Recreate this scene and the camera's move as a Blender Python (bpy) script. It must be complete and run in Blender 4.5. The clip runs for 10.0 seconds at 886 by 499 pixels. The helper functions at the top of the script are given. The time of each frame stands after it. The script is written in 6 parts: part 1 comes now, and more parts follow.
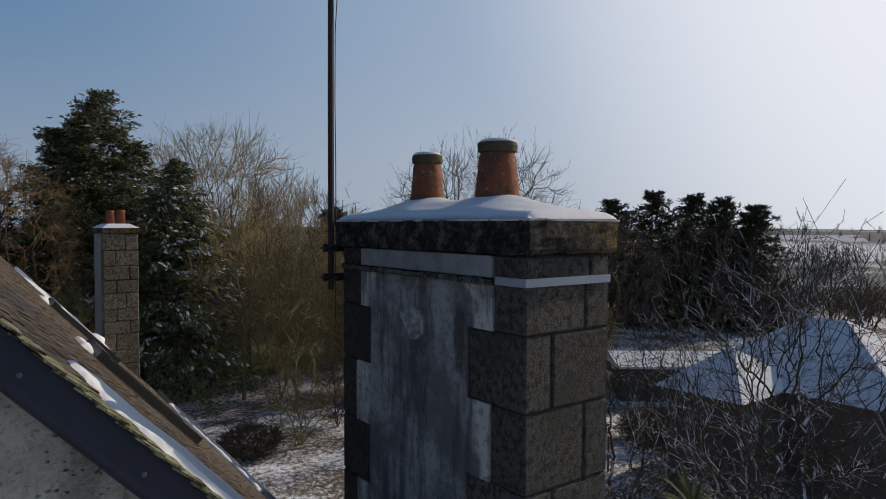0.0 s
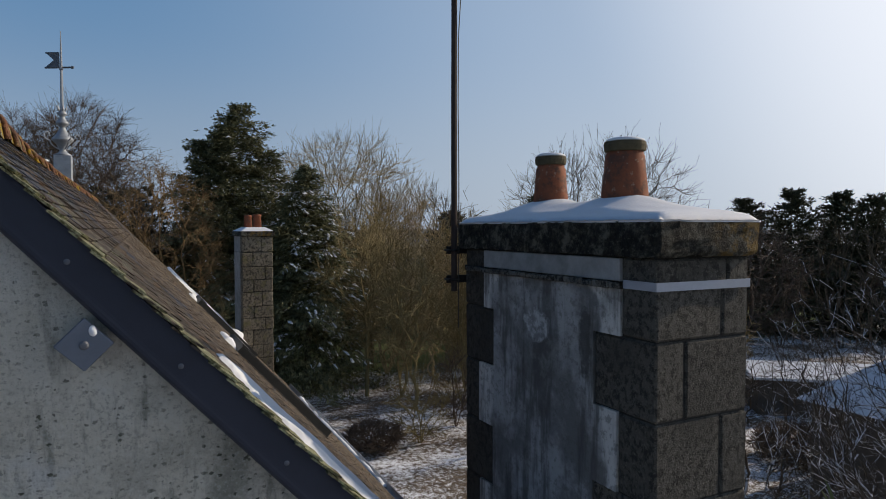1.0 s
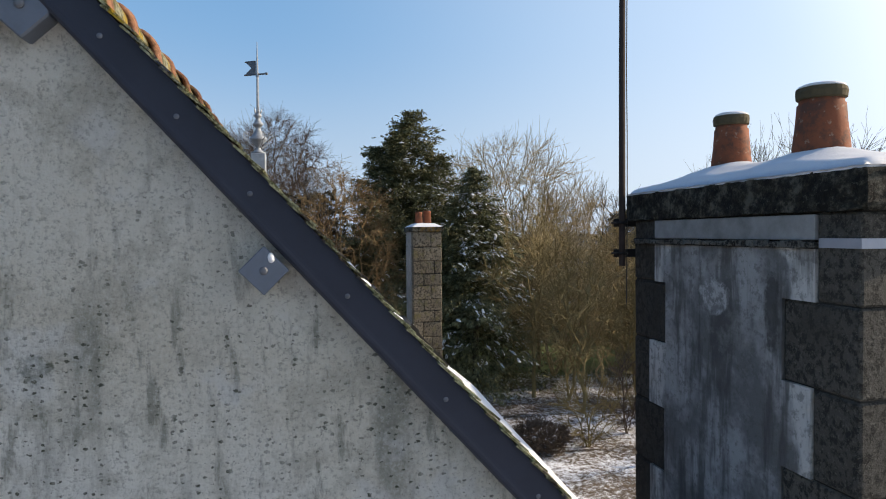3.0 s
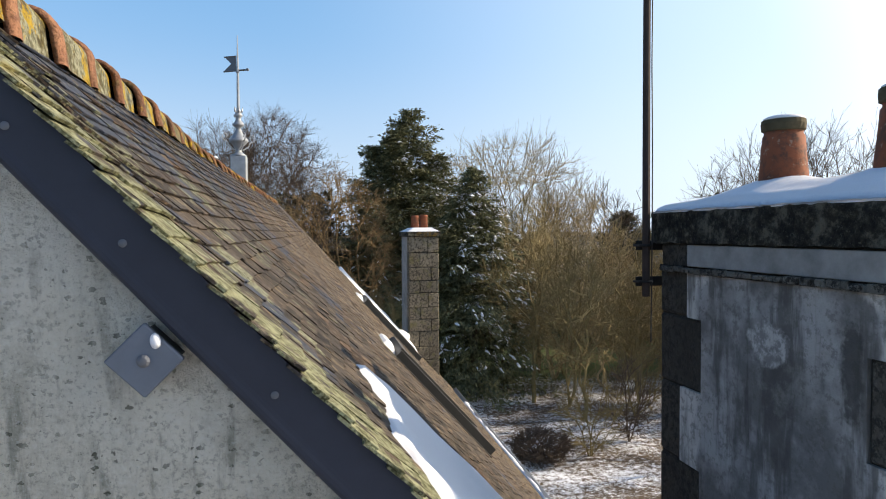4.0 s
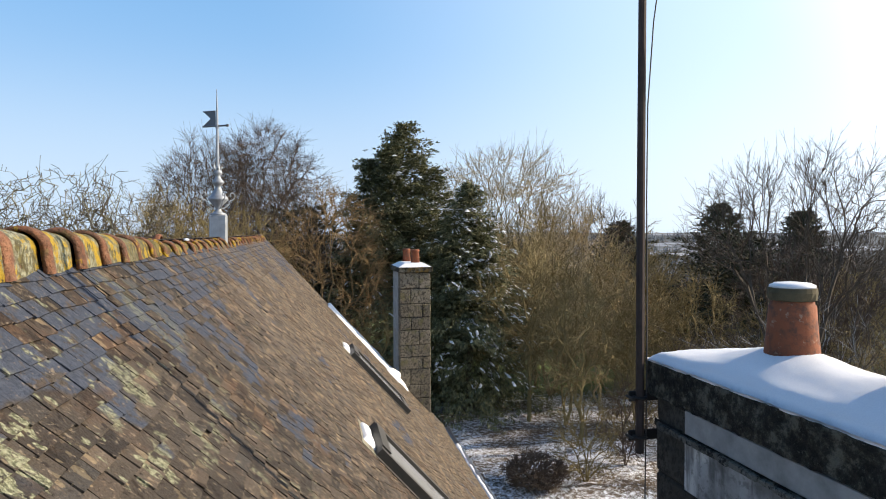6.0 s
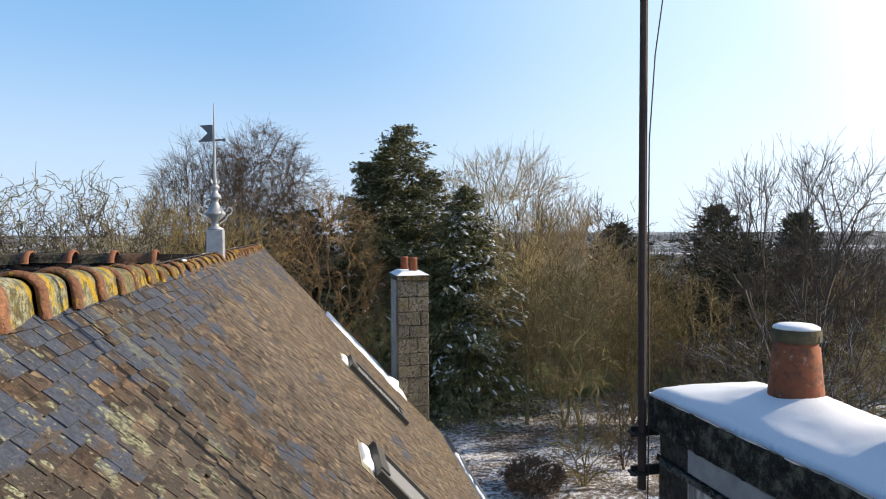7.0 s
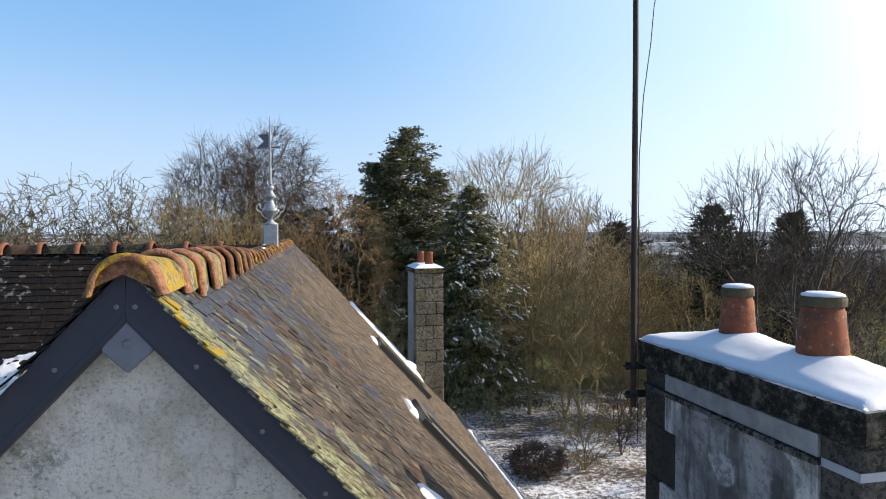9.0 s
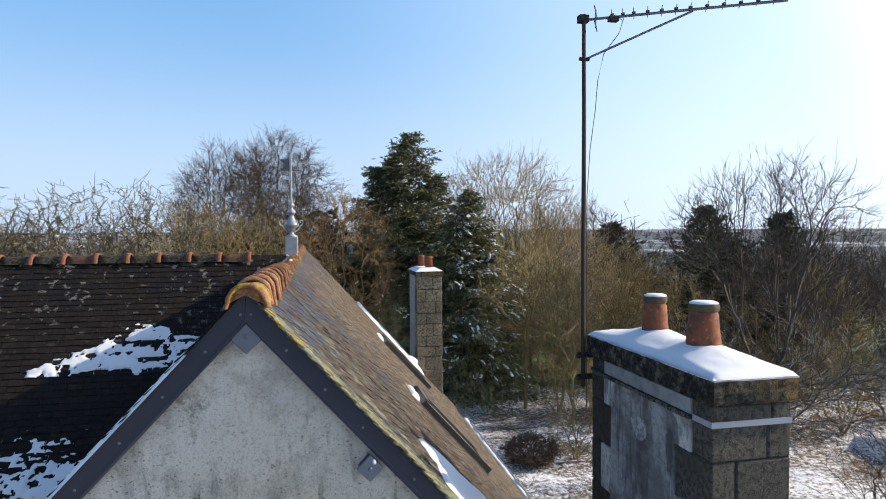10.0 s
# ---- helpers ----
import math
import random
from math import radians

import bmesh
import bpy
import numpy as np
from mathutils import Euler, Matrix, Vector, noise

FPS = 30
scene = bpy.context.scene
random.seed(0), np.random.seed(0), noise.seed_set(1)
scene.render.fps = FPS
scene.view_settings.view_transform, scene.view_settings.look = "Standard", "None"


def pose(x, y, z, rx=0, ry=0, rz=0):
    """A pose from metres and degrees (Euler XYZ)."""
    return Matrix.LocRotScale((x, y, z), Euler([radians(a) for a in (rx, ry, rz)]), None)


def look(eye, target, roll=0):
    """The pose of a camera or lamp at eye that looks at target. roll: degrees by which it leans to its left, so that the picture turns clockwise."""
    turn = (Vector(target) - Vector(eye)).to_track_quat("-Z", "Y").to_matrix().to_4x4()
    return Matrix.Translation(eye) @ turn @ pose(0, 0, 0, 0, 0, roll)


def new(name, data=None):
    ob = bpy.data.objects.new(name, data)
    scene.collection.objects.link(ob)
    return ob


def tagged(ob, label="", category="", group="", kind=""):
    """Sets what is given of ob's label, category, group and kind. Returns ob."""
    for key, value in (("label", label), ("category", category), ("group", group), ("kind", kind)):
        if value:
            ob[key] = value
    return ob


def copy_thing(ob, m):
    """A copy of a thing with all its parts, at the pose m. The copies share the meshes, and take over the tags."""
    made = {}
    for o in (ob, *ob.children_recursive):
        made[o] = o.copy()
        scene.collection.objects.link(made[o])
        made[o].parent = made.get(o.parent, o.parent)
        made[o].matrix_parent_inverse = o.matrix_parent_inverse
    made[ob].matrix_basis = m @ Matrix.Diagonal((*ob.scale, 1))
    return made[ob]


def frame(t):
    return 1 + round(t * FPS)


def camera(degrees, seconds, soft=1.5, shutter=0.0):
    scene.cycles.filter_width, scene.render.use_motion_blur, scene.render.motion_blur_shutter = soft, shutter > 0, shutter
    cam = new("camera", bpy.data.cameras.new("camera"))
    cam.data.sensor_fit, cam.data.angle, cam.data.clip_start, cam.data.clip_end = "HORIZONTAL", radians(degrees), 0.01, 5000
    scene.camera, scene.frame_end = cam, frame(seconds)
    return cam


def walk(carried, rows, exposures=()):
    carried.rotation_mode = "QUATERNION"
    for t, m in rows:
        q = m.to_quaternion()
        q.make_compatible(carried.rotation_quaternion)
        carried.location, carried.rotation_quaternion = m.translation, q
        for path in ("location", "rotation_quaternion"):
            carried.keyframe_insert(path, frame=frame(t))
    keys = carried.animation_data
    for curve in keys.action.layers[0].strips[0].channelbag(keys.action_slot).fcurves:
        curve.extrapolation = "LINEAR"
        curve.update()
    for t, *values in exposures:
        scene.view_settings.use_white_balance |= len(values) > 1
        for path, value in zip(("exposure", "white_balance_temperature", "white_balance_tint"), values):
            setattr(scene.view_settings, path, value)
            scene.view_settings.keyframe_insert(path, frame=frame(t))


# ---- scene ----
cam = camera(68.7, 10.0, soft=1.0)
PATH = [
    (0, (0.192, -0.154, 7.572), (1.383, 1.451, 7.5), 0.2),
    (0.5, (0.164, -0.139, 7.58), (1.212, 1.563, 7.512), 0.0),
    (1, (0.162, -0.137, 7.573), (1.046, 1.656, 7.507), -0.1),
    (1.5, (0.174, -0.188, 7.429), (0.912, 1.669, 7.365), -0.2),
    (2, (0.158, -0.194, 7.311), (0.743, 1.717, 7.249), -0.3),
    (2.5, (0.132, -0.157, 7.339), (0.56, 1.796, 7.283), -0.4),
    (2.7, (0.148, -0.174, 7.345), (0.548, 1.785, 7.297), -0.4),
    (3.8, (0.352, 0.402, 7.473), (0.751, 2.361, 7.419), -0.4),
    (4, (0.378, 0.525, 7.503), (0.779, 2.483, 7.449), -0.3),
    (4.5, (0.448, 0.671, 7.576), (0.85, 2.629, 7.522), -0.3),
    (5, (0.481, 0.739, 7.924), (0.886, 2.697, 7.87), -0.3),
    (5.5, (0.497, 0.774, 8.099), (0.904, 2.731, 8.045), -0.3),
    (6, (0.557, 0.823, 8.242), (0.966, 2.78, 8.187), -0.2),
    (6.2, (0.6, 0.84, 8.3), (1.008, 2.797, 8.245), -0.25),
    (7.3, (0.538, 0.858, 8.424), (0.958, 2.812, 8.368), -0.3),
    (7.5, (0.543, 0.839, 8.427), (0.961, 2.794, 8.371), -0.2),
    (8, (0.425, 0.58, 8.394), (0.846, 2.534, 8.338), -0.2),
    (8.5, (0.237, 0.266, 8.307), (0.658, 2.22, 8.251), -0.2),
    (9, (-0.039, -0.29, 8.354), (0.382, 1.664, 8.296), -0.2),
    (9.5, (-0.207, -1.105, 8.471), (0.213, 0.85, 8.412), -0.3),
    (10, (-0.275, -1.645, 8.567), (0.143, 0.309, 8.502), -0.3),
]
walk(cam, [(t, look(eye, target, roll)) for t, eye, target, roll in PATH],
     exposures=[(0, -0.88, 7000, 13), (1, -0.66, 7000, 12), (2, -0.27, 7250, 12), (2.7, 0.02, 7300, 12), (3.8, 0.36, 7300, 11), (5, 0.44, 7250, 11), (7.5, 0.42, 7080, 11), (10, 0.38, 6850, 11)])

# ---- world and sun ----
SUN = Vector((1.0, -0.05, 0.51)).normalized()
SUN_EL, SUN_AZ = math.asin(SUN.z), math.atan2(SUN.x, SUN.y)
world = bpy.data.worlds.new("sky")
scene.world = world
world.use_nodes = True
wn = world.node_tree
sky = wn.nodes.new("ShaderNodeTexSky")
sky.sky_type, sky.sun_disc = "NISHITA", False
sky.sun_elevation, sky.sun_rotation = SUN_EL, SUN_AZ
sky.altitude, sky.air_density, sky.dust_density, sky.ozone_density = 50, 1.0, 0.5, 2.4
# pale haze, thicker towards the horizon
way = wn.nodes.new("ShaderNodeTexCoord")
split = wn.nodes.new("ShaderNodeSeparateXYZ")
thick = wn.nodes.new("ShaderNodeMapRange")
thick.interpolation_type = "SMOOTHERSTEP"
for key, value in (("From Min", -0.02), ("From Max", 0.36), ("To Min", 0.75), ("To Max", 0.0)):
    thick.inputs[key].default_value = value
haze = wn.nodes.new("ShaderNodeMix")
haze.data_type = "RGBA"
haze.inputs[7].default_value = (4.8, 6.1, 7.9, 1.0)
blue = wn.nodes.new("ShaderNodeMix")
blue.data_type = "RGBA"
blue.inputs[0].default_value = 0.62
blue.inputs[7].default_value = (1.9, 4.65, 8.8, 1.0)
# the bright air round the sun
toward = wn.nodes.new("ShaderNodeVectorMath")
toward.operation = "DOT_PRODUCT"
toward.inputs[1].default_value = SUN
glare = wn.nodes.new("ShaderNodeMapRange")
glare.interpolation_type = "SMOOTHSTEP"
for key, value in (("From Min", 0.0), ("From Max", 1.0), ("To Min", 0.0), ("To Max", 0.48)):
    glare.inputs[key].default_value = value
bright = wn.nodes.new("ShaderNodeMix")
bright.data_type = "RGBA"
bright.inputs[7].default_value = (11.4, 13.0, 15.2, 1.0)
wn.links.new(way.outputs["Generated"], split.inputs[0])
wn.links.new(way.outputs["Generated"], toward.inputs[0])
wn.links.new(split.outputs[2], thick.inputs["Value"])
wn.links.new(thick.outputs[0], haze.inputs[0])
wn.links.new(sky.outputs[0], blue.inputs[6])
wn.links.new(blue.outputs[2], haze.inputs[6])
wn.links.new(toward.outputs["Value"], glare.inputs["Value"])
wn.links.new(glare.outputs[0], bright.inputs[0])
wn.links.new(haze.outputs[2], bright.inputs[6])
core = wn.nodes.new("ShaderNodeMapRange")
core.interpolation_type = "SMOOTHSTEP"
for key, value in (("From Min", 0.60), ("From Max", 0.97), ("To Min", 0.0), ("To Max", 1.0)):
    core.inputs[key].default_value = value
white = wn.nodes.new("ShaderNodeMix")
white.data_type = "RGBA"
white.inputs[7].default_value = (13.9, 15.1, 17.0, 1.0)
wn.links.new(toward.outputs["Value"], core.inputs["Value"])
wn.links.new(core.outputs[0], white.inputs[0])
wn.links.new(bright.outputs[2], white.inputs[6])
# the deep zenith of a clear winter sky
deep = wn.nodes.new("ShaderNodeMapRange")
deep.interpolation_type = "SMOOTHSTEP"
for key, value in (("From Min", 0.28), ("From Max", 0.85), ("To Min", 0.0), ("To Max", 1.0)):
    deep.inputs[key].default_value = value
tint = wn.nodes.new("ShaderNodeMix")
tint.data_type = "RGBA"
tint.inputs[6].default_value, tint.inputs[7].default_value = (1.0, 1.0, 1.0, 1.0), (0.23, 0.31, 0.43, 1.0)
dim = wn.nodes.new("ShaderNodeVectorMath")
dim.operation = "MULTIPLY"
wn.links.new(split.outputs[2], deep.inputs["Value"])
wn.links.new(deep.outputs[0], tint.inputs[0])
wn.links.new(tint.outputs[2], dim.inputs[1])
wn.links.new(white.outputs[2], dim.inputs[0])
wn.links.new(dim.outputs[0], wn.nodes["Background"].inputs[0])
wn.nodes["Background"].inputs[1].default_value = 0.105
sun = new("sun", bpy.data.lights.new("sun", "SUN"))
sun.data.energy, sun.data.angle, sun.data.color = 5.0, radians(0.5), (1.0, 0.89, 0.74)
sun.matrix_world = look((60, 20, 40), Vector((60, 20, 40)) - SUN)


# ---- materials ----
class Nodes:
    """A small builder for node materials."""

    def __init__(self, name, rough=0.8, metal=0.0):
        self.m = bpy.data.materials.new(name)
        self.m.use_nodes = True
        self.t = self.m.node_tree
        self.b = self.t.nodes["Principled BSDF"]
        self.b.inputs["Roughness"].default_value = rough
        self.b.inputs["Metallic"].default_value = metal
        self.b.inputs["Specular IOR Level"].default_value = 0.3 if rough > 0.55 else 0.5
        geo = self.t.nodes.new("ShaderNodeNewGeometry")
        self.pos, self.nor, self.isl = geo.outputs["Position"], geo.outputs["Normal"], geo.outputs["Random Per Island"]
        self.obr = self.t.nodes.new("ShaderNodeObjectInfo").outputs["Random"]

    def put(self, socket, value):
        if hasattr(value, "links"):
            self.t.links.new(value, socket)
        else:
            socket.default_value = value

    def stretch(self, sx, sy, sz, vec=None):
        n = self.t.nodes.new("ShaderNodeVectorMath")
        n.operation = "MULTIPLY"
        self.put(n.inputs[0], vec or self.pos)
        n.inputs[1].default_value = (sx, sy, sz)
        return n.outputs[0]

    def noise(self, scale, detail=4, rough=0.55, vec=None, dist=0.0):
        n = self.t.nodes.new("ShaderNodeTexNoise")
        self.put(n.inputs["Vector"], vec or self.pos)
        n.inputs["Scale"].default_value, n.inputs["Detail"].default_value = scale, detail
        n.inputs["Roughness"].default_value, n.inputs["Distortion"].default_value = rough, dist
        return n.outputs["Fac"]

    def cells(self, scale, vec=None, what="Distance", feature="F1"):
        n = self.t.nodes.new("ShaderNodeTexVoronoi")
        n.feature = feature
        self.put(n.inputs["Vector"], vec or self.pos)
        n.inputs["Scale"].default_value = scale
        return n.outputs[what]

    def math(self, op, a, b=0.0, clamp=False):
        n = self.t.nodes.new("ShaderNodeMath")
        n.operation, n.use_clamp = op, clamp
        self.put(n.inputs[0], a)
        self.put(n.inputs[1], b)
        return n.outputs[0]

    def step(self, v, lo, hi):
        """0 below lo, 1 above hi, smooth between; lo > hi turns it round."""
        n = self.t.nodes.new("ShaderNodeMapRange")
        n.interpolation_type = "SMOOTHSTEP"
        a, b, c, d = (lo, hi, 0.0, 1.0) if lo < hi else (hi, lo, 1.0, 0.0)
        self.put(n.inputs["Value"], v)
        for key, x in zip(("From Min", "From Max", "To Min", "To Max"), (a, b, c, d)):
            n.inputs[key].default_value = x
        return n.outputs["Result"]

    def axis(self, i, vec=None):
        n = self.t.nodes.new("ShaderNodeSeparateXYZ")
        self.put(n.inputs[0], vec or self.pos)
        return n.outputs[i]

    def mix(self, f, a, b):
        n = self.t.nodes.new("ShaderNodeMix")
        n.data_type = "RGBA"
        self.put(n.inputs[0], f)
        for s, v in ((n.inputs[6], a), (n.inputs[7], b)):
            self.put(s, (*v, 1.0) if isinstance(v, tuple) and len(v) == 3 else v)
        return n.outputs[2]

    def times(self, f, a, b):
        """a, multiplied by the colour b as far as f says."""
        n = self.t.nodes.new("ShaderNodeMix")
        n.data_type, n.blend_type = "RGBA", "MULTIPLY"
        self.put(n.inputs[0], f)
        for s, v in ((n.inputs[6], a), (n.inputs[7], b)):
            self.put(s, (*v, 1.0) if isinstance(v, tuple) and len(v) == 3 else v)
        return n.outputs[2]

    def ramp(self, v, *stops):
        n = self.t.nodes.new("ShaderNodeValToRGB")
        self.put(n.inputs[0], v)
        e = n.color_ramp.elements
        while len(e) < len(stops):
            e.new(0.5)
        for s, (p, c) in zip(e, stops):
            s.position, s.color = p, (*c, 1.0)
        return n.outputs[0]

    def done(self, colour, bump=None, strength=0.3, dist=0.01, rough=None):
        self.put(self.b.inputs["Base Color"], (*colour, 1.0) if isinstance(colour, tuple) else colour)
        if rough is not None:
            self.put(self.b.inputs["Roughness"], rough)
        if bump is not None:
            n = self.t.nodes.new("ShaderNodeBump")
            n.inputs["Strength"].default_value, n.inputs["Distance"].default_value = strength, dist
            self.put(n.inputs["Height"], bump)
            self.put(self.b.inputs["Normal"], n.outputs[0])
        return self.m


def plain(name, colour, rough=0.7, metal=0.0, vary=0.25, scale=12.0, bump=0.15, dist=0.004):
    k = Nodes(name, rough, metal)
    n = k.noise(scale, 6, 0.65)
    big = k.noise(scale * 0.13, 3)
    f = k.math("ADD", k.math("MULTIPLY", n, 0.6), k.math("MULTIPLY", big, 0.4))
    lo, hi = tuple(c * (1 - vary) for c in colour), tuple(min(1, c * (1 + vary)) for c in colour)
    return k.done(k.ramp(f, (0.3, lo), (0.7, hi)), n, bump, dist)


def blobs(k, scale, share, grain=0.06, stretch=(1.0, 1.0, 1.0), soft=0.03):
    """Round crusts with frayed edges: 1 inside, each of its own size; share of the cells that hold one."""
    off = k.t.nodes.new("ShaderNodeTexNoise")
    k.put(off.inputs["Vector"], k.pos)
    off.inputs["Scale"].default_value, off.inputs["Detail"].default_value = scale * 2.4, 5
    add = k.t.nodes.new("ShaderNodeVectorMath")
    add.operation = "MULTIPLY_ADD"
    k.put(add.inputs[0], off.outputs["Color"])
    add.inputs[1].default_value = (grain,) * 3
    k.put(add.inputs[2], k.stretch(*stretch))
    v = k.t.nodes.new("ShaderNodeTexVoronoi")
    k.put(v.inputs["Vector"], add.outputs[0])
    v.inputs["Scale"].default_value = scale
    size = k.math("MULTIPLY", k.math("ADD", k.math("SUBTRACT", k.axis(0, v.outputs["Color"]), 1.0), share), 0.55)
    return k.step(k.math("SUBTRACT", size, v.outputs["Distance"]), 0.0, soft)


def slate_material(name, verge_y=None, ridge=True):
    """Old slates: each of its own grey or brown, grown over with brown algae, with pale and yellow lichen near the
    verge and the ridge. Without verge_y the slope's shade is put into the colour.
    """
    k = Nodes(name, 0.62)
    r = k.math("FRACT", k.math("ADD", k.isl, k.obr))
    own = k.ramp(r, (0.0, (0.036, 0.030, 0.025)), (0.45, (0.060, 0.050, 0.041)), (0.8, (0.082, 0.068, 0.054)), (1.0, (0.054, 0.051, 0.048)))
    wide, fine = k.noise(0.8, 4), k.noise(34, 5, 0.7)
    h, y = k.axis(2), k.axis(1)
    high = k.step(h, 7.25, 8.1)
    away = k.step(y, 3.0, 8.5)
    # warm beige growth, thicker further along the roof
    beige = k.mix(k.step(k.noise(60, 4, 0.7), 0.38, 0.62), (0.085, 0.066, 0.048), (0.205, 0.162, 0.115))
    grown = k.math("ADD", k.noise(13, 6, 0.75), k.math("MULTIPLY", k.math("SUBTRACT", away, 0.5), 0.13))
    col = k.mix(k.math("MULTIPLY", k.step(grown, 0.47, 0.58), 0.85), own, beige)
    rust = k.mix(k.step(k.noise(23, 5, 0.7), 0.40, 0.60), (0.050, 0.028, 0.017), (0.110, 0.066, 0.040))
    col = k.mix(k.math("MULTIPLY", k.step(k.noise(2.1, 5, 0.7), 0.52, 0.64), 0.45), col, rust)
    col = k.mix(k.math("MULTIPLY", k.step(k.noise(26, 5, 0.7), 0.43, 0.34), 0.8), col, (0.018, 0.014, 0.011))
    down = (1.0, 2.0, 1.0)
    col = k.mix(k.math("MULTIPLY", blobs(k, 8.0, 0.70, 0.09, down), 0.85), col, (0.022, 0.017, 0.013))
    light = k.math("MULTIPLY", blobs(k, 10.0, 0.72, 0.08, down), k.math("ADD", 0.35, k.math("MULTIPLY", away, 0.3)))
    col = k.mix(light, col, (0.30, 0.24, 0.15))
    col = k.mix(k.math("MULTIPLY", blobs(k, 19.0, 0.55, 0.04, down), 0.6), col, (0.28, 0.225, 0.145))
    # every slate has weathered to its own tone
    r2 = k.math("FRACT", k.math("MULTIPLY", r, 17.31))
    tone = k.ramp(r2, (0.0, (0.52, 0.52, 0.54)), (0.35, (0.85, 0.83, 0.80)), (0.7, (1.10, 1.05, 1.0)), (1.0, (1.75, 1.58, 1.44)))
    col = k.times(0.62, col, tone)
    # bare blue-grey slates, mostly under the ridge
    top = k.math("MULTIPLY", k.step(h, 7.62, 7.92), k.step(y, 4.6, 2.9))
    bare = k.math("ADD", k.noise(1.5, 3), k.math("ADD", k.math("MULTIPLY", high, 0.22), k.math("MULTIPLY", top, 0.08)))
    bare = k.math("MULTIPLY", k.step(bare, 0.62, 0.66), k.step(k.math("ADD", r, k.math("MULTIPLY", top, 0.16)), 0.34, 0.40))
    blue = k.mix(k.step(k.noise(40, 4, 0.7), 0.3, 0.7), (0.036, 0.043, 0.060), (0.068, 0.079, 0.104))
    col = k.mix(k.math("MULTIPLY", bare, k.step(k.noise(11, 5, 0.7), 0.62, 0.54)), col, blue)
    col = k.mix(k.math("MULTIPLY", k.step(fine, 0.60, 0.66), 0.7), col, (0.24, 0.195, 0.145))
    if verge_y is not None:
        near = k.step(y, 5.2, 2.4)
        edge = k.step(y, 2.55, 2.02)
        pale = k.mix(k.step(k.noise(60, 6, 0.8), 0.40, 0.60), (0.080, 0.084, 0.048), (0.35, 0.355, 0.235))
        zone = k.math("MULTIPLY", near, k.step(k.math("ADD", k.noise(0.9, 3), k.math("MULTIPLY", high, 0.18)), 0.40, 0.52))
        long = (0.80, 1.55, 0.80)
        for scale, share, amount in ((3.0, 0.76, 0.97), (5.5, 0.77, 0.97), (11.0, 0.64, 0.92)):
            crust = k.math("MULTIPLY", blobs(k, scale, share, 0.75 / scale, long, 0.06), k.step(k.noise(38, 6, 0.8), 0.42, 0.48))
            col = k.mix(k.math("MULTIPLY", k.math("MULTIPLY", crust, zone), amount), col, pale)
        small = blobs(k, 14.0, 0.33, 0.05, long)
        col = k.mix(k.math("MULTIPLY", small, 0.8), col, (0.235, 0.215, 0.155))
        green = k.step(k.math("ADD", k.noise(7.5, 7, 0.74, k.stretch(0.72, 1.5, 0.72)), k.math("MULTIPLY", k.math("SUBTRACT", edge, 1.0), 0.40)), 0.435, 0.475)
        col = k.mix(green, col, k.mix(k.step(k.noise(42, 6, 0.8), 0.40, 0.60), (0.070, 0.068, 0.030), (0.31, 0.315, 0.190)))
        yellow = k.math("MULTIPLY", k.step(h, 7.72, 8.0), k.step(k.math("ADD", k.noise(12, 5), k.math("MULTIPLY", k.math("SUBTRACT", k.step(y, 2.12, 1.94), 1.0), 0.6)), 0.50, 0.55))
        col = k.mix(yellow, col, k.mix(k.noise(30, 3), (0.260, 0.186, 0.019), (0.384, 0.260, 0.031)))
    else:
        # near black: the shade on the wing's slope mixed into the slate colour
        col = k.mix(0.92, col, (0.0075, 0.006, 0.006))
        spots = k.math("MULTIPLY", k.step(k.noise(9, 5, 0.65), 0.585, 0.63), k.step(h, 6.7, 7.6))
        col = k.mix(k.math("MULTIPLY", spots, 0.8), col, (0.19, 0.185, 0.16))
    k.b.inputs["Specular IOR Level"].default_value = 0.15
    bump = k.math("ADD", k.math("MULTIPLY", fine, 0.7), k.math("ADD", k.noise(90, 3), k.math("MULTIPLY", k.noise(13, 4, 0.7), 0.6)))
    return k.done(col, bump, 0.9, 0.012, k.ramp(wide, (0.3, (0.6,) * 3), (0.7, (0.85,) * 3)))


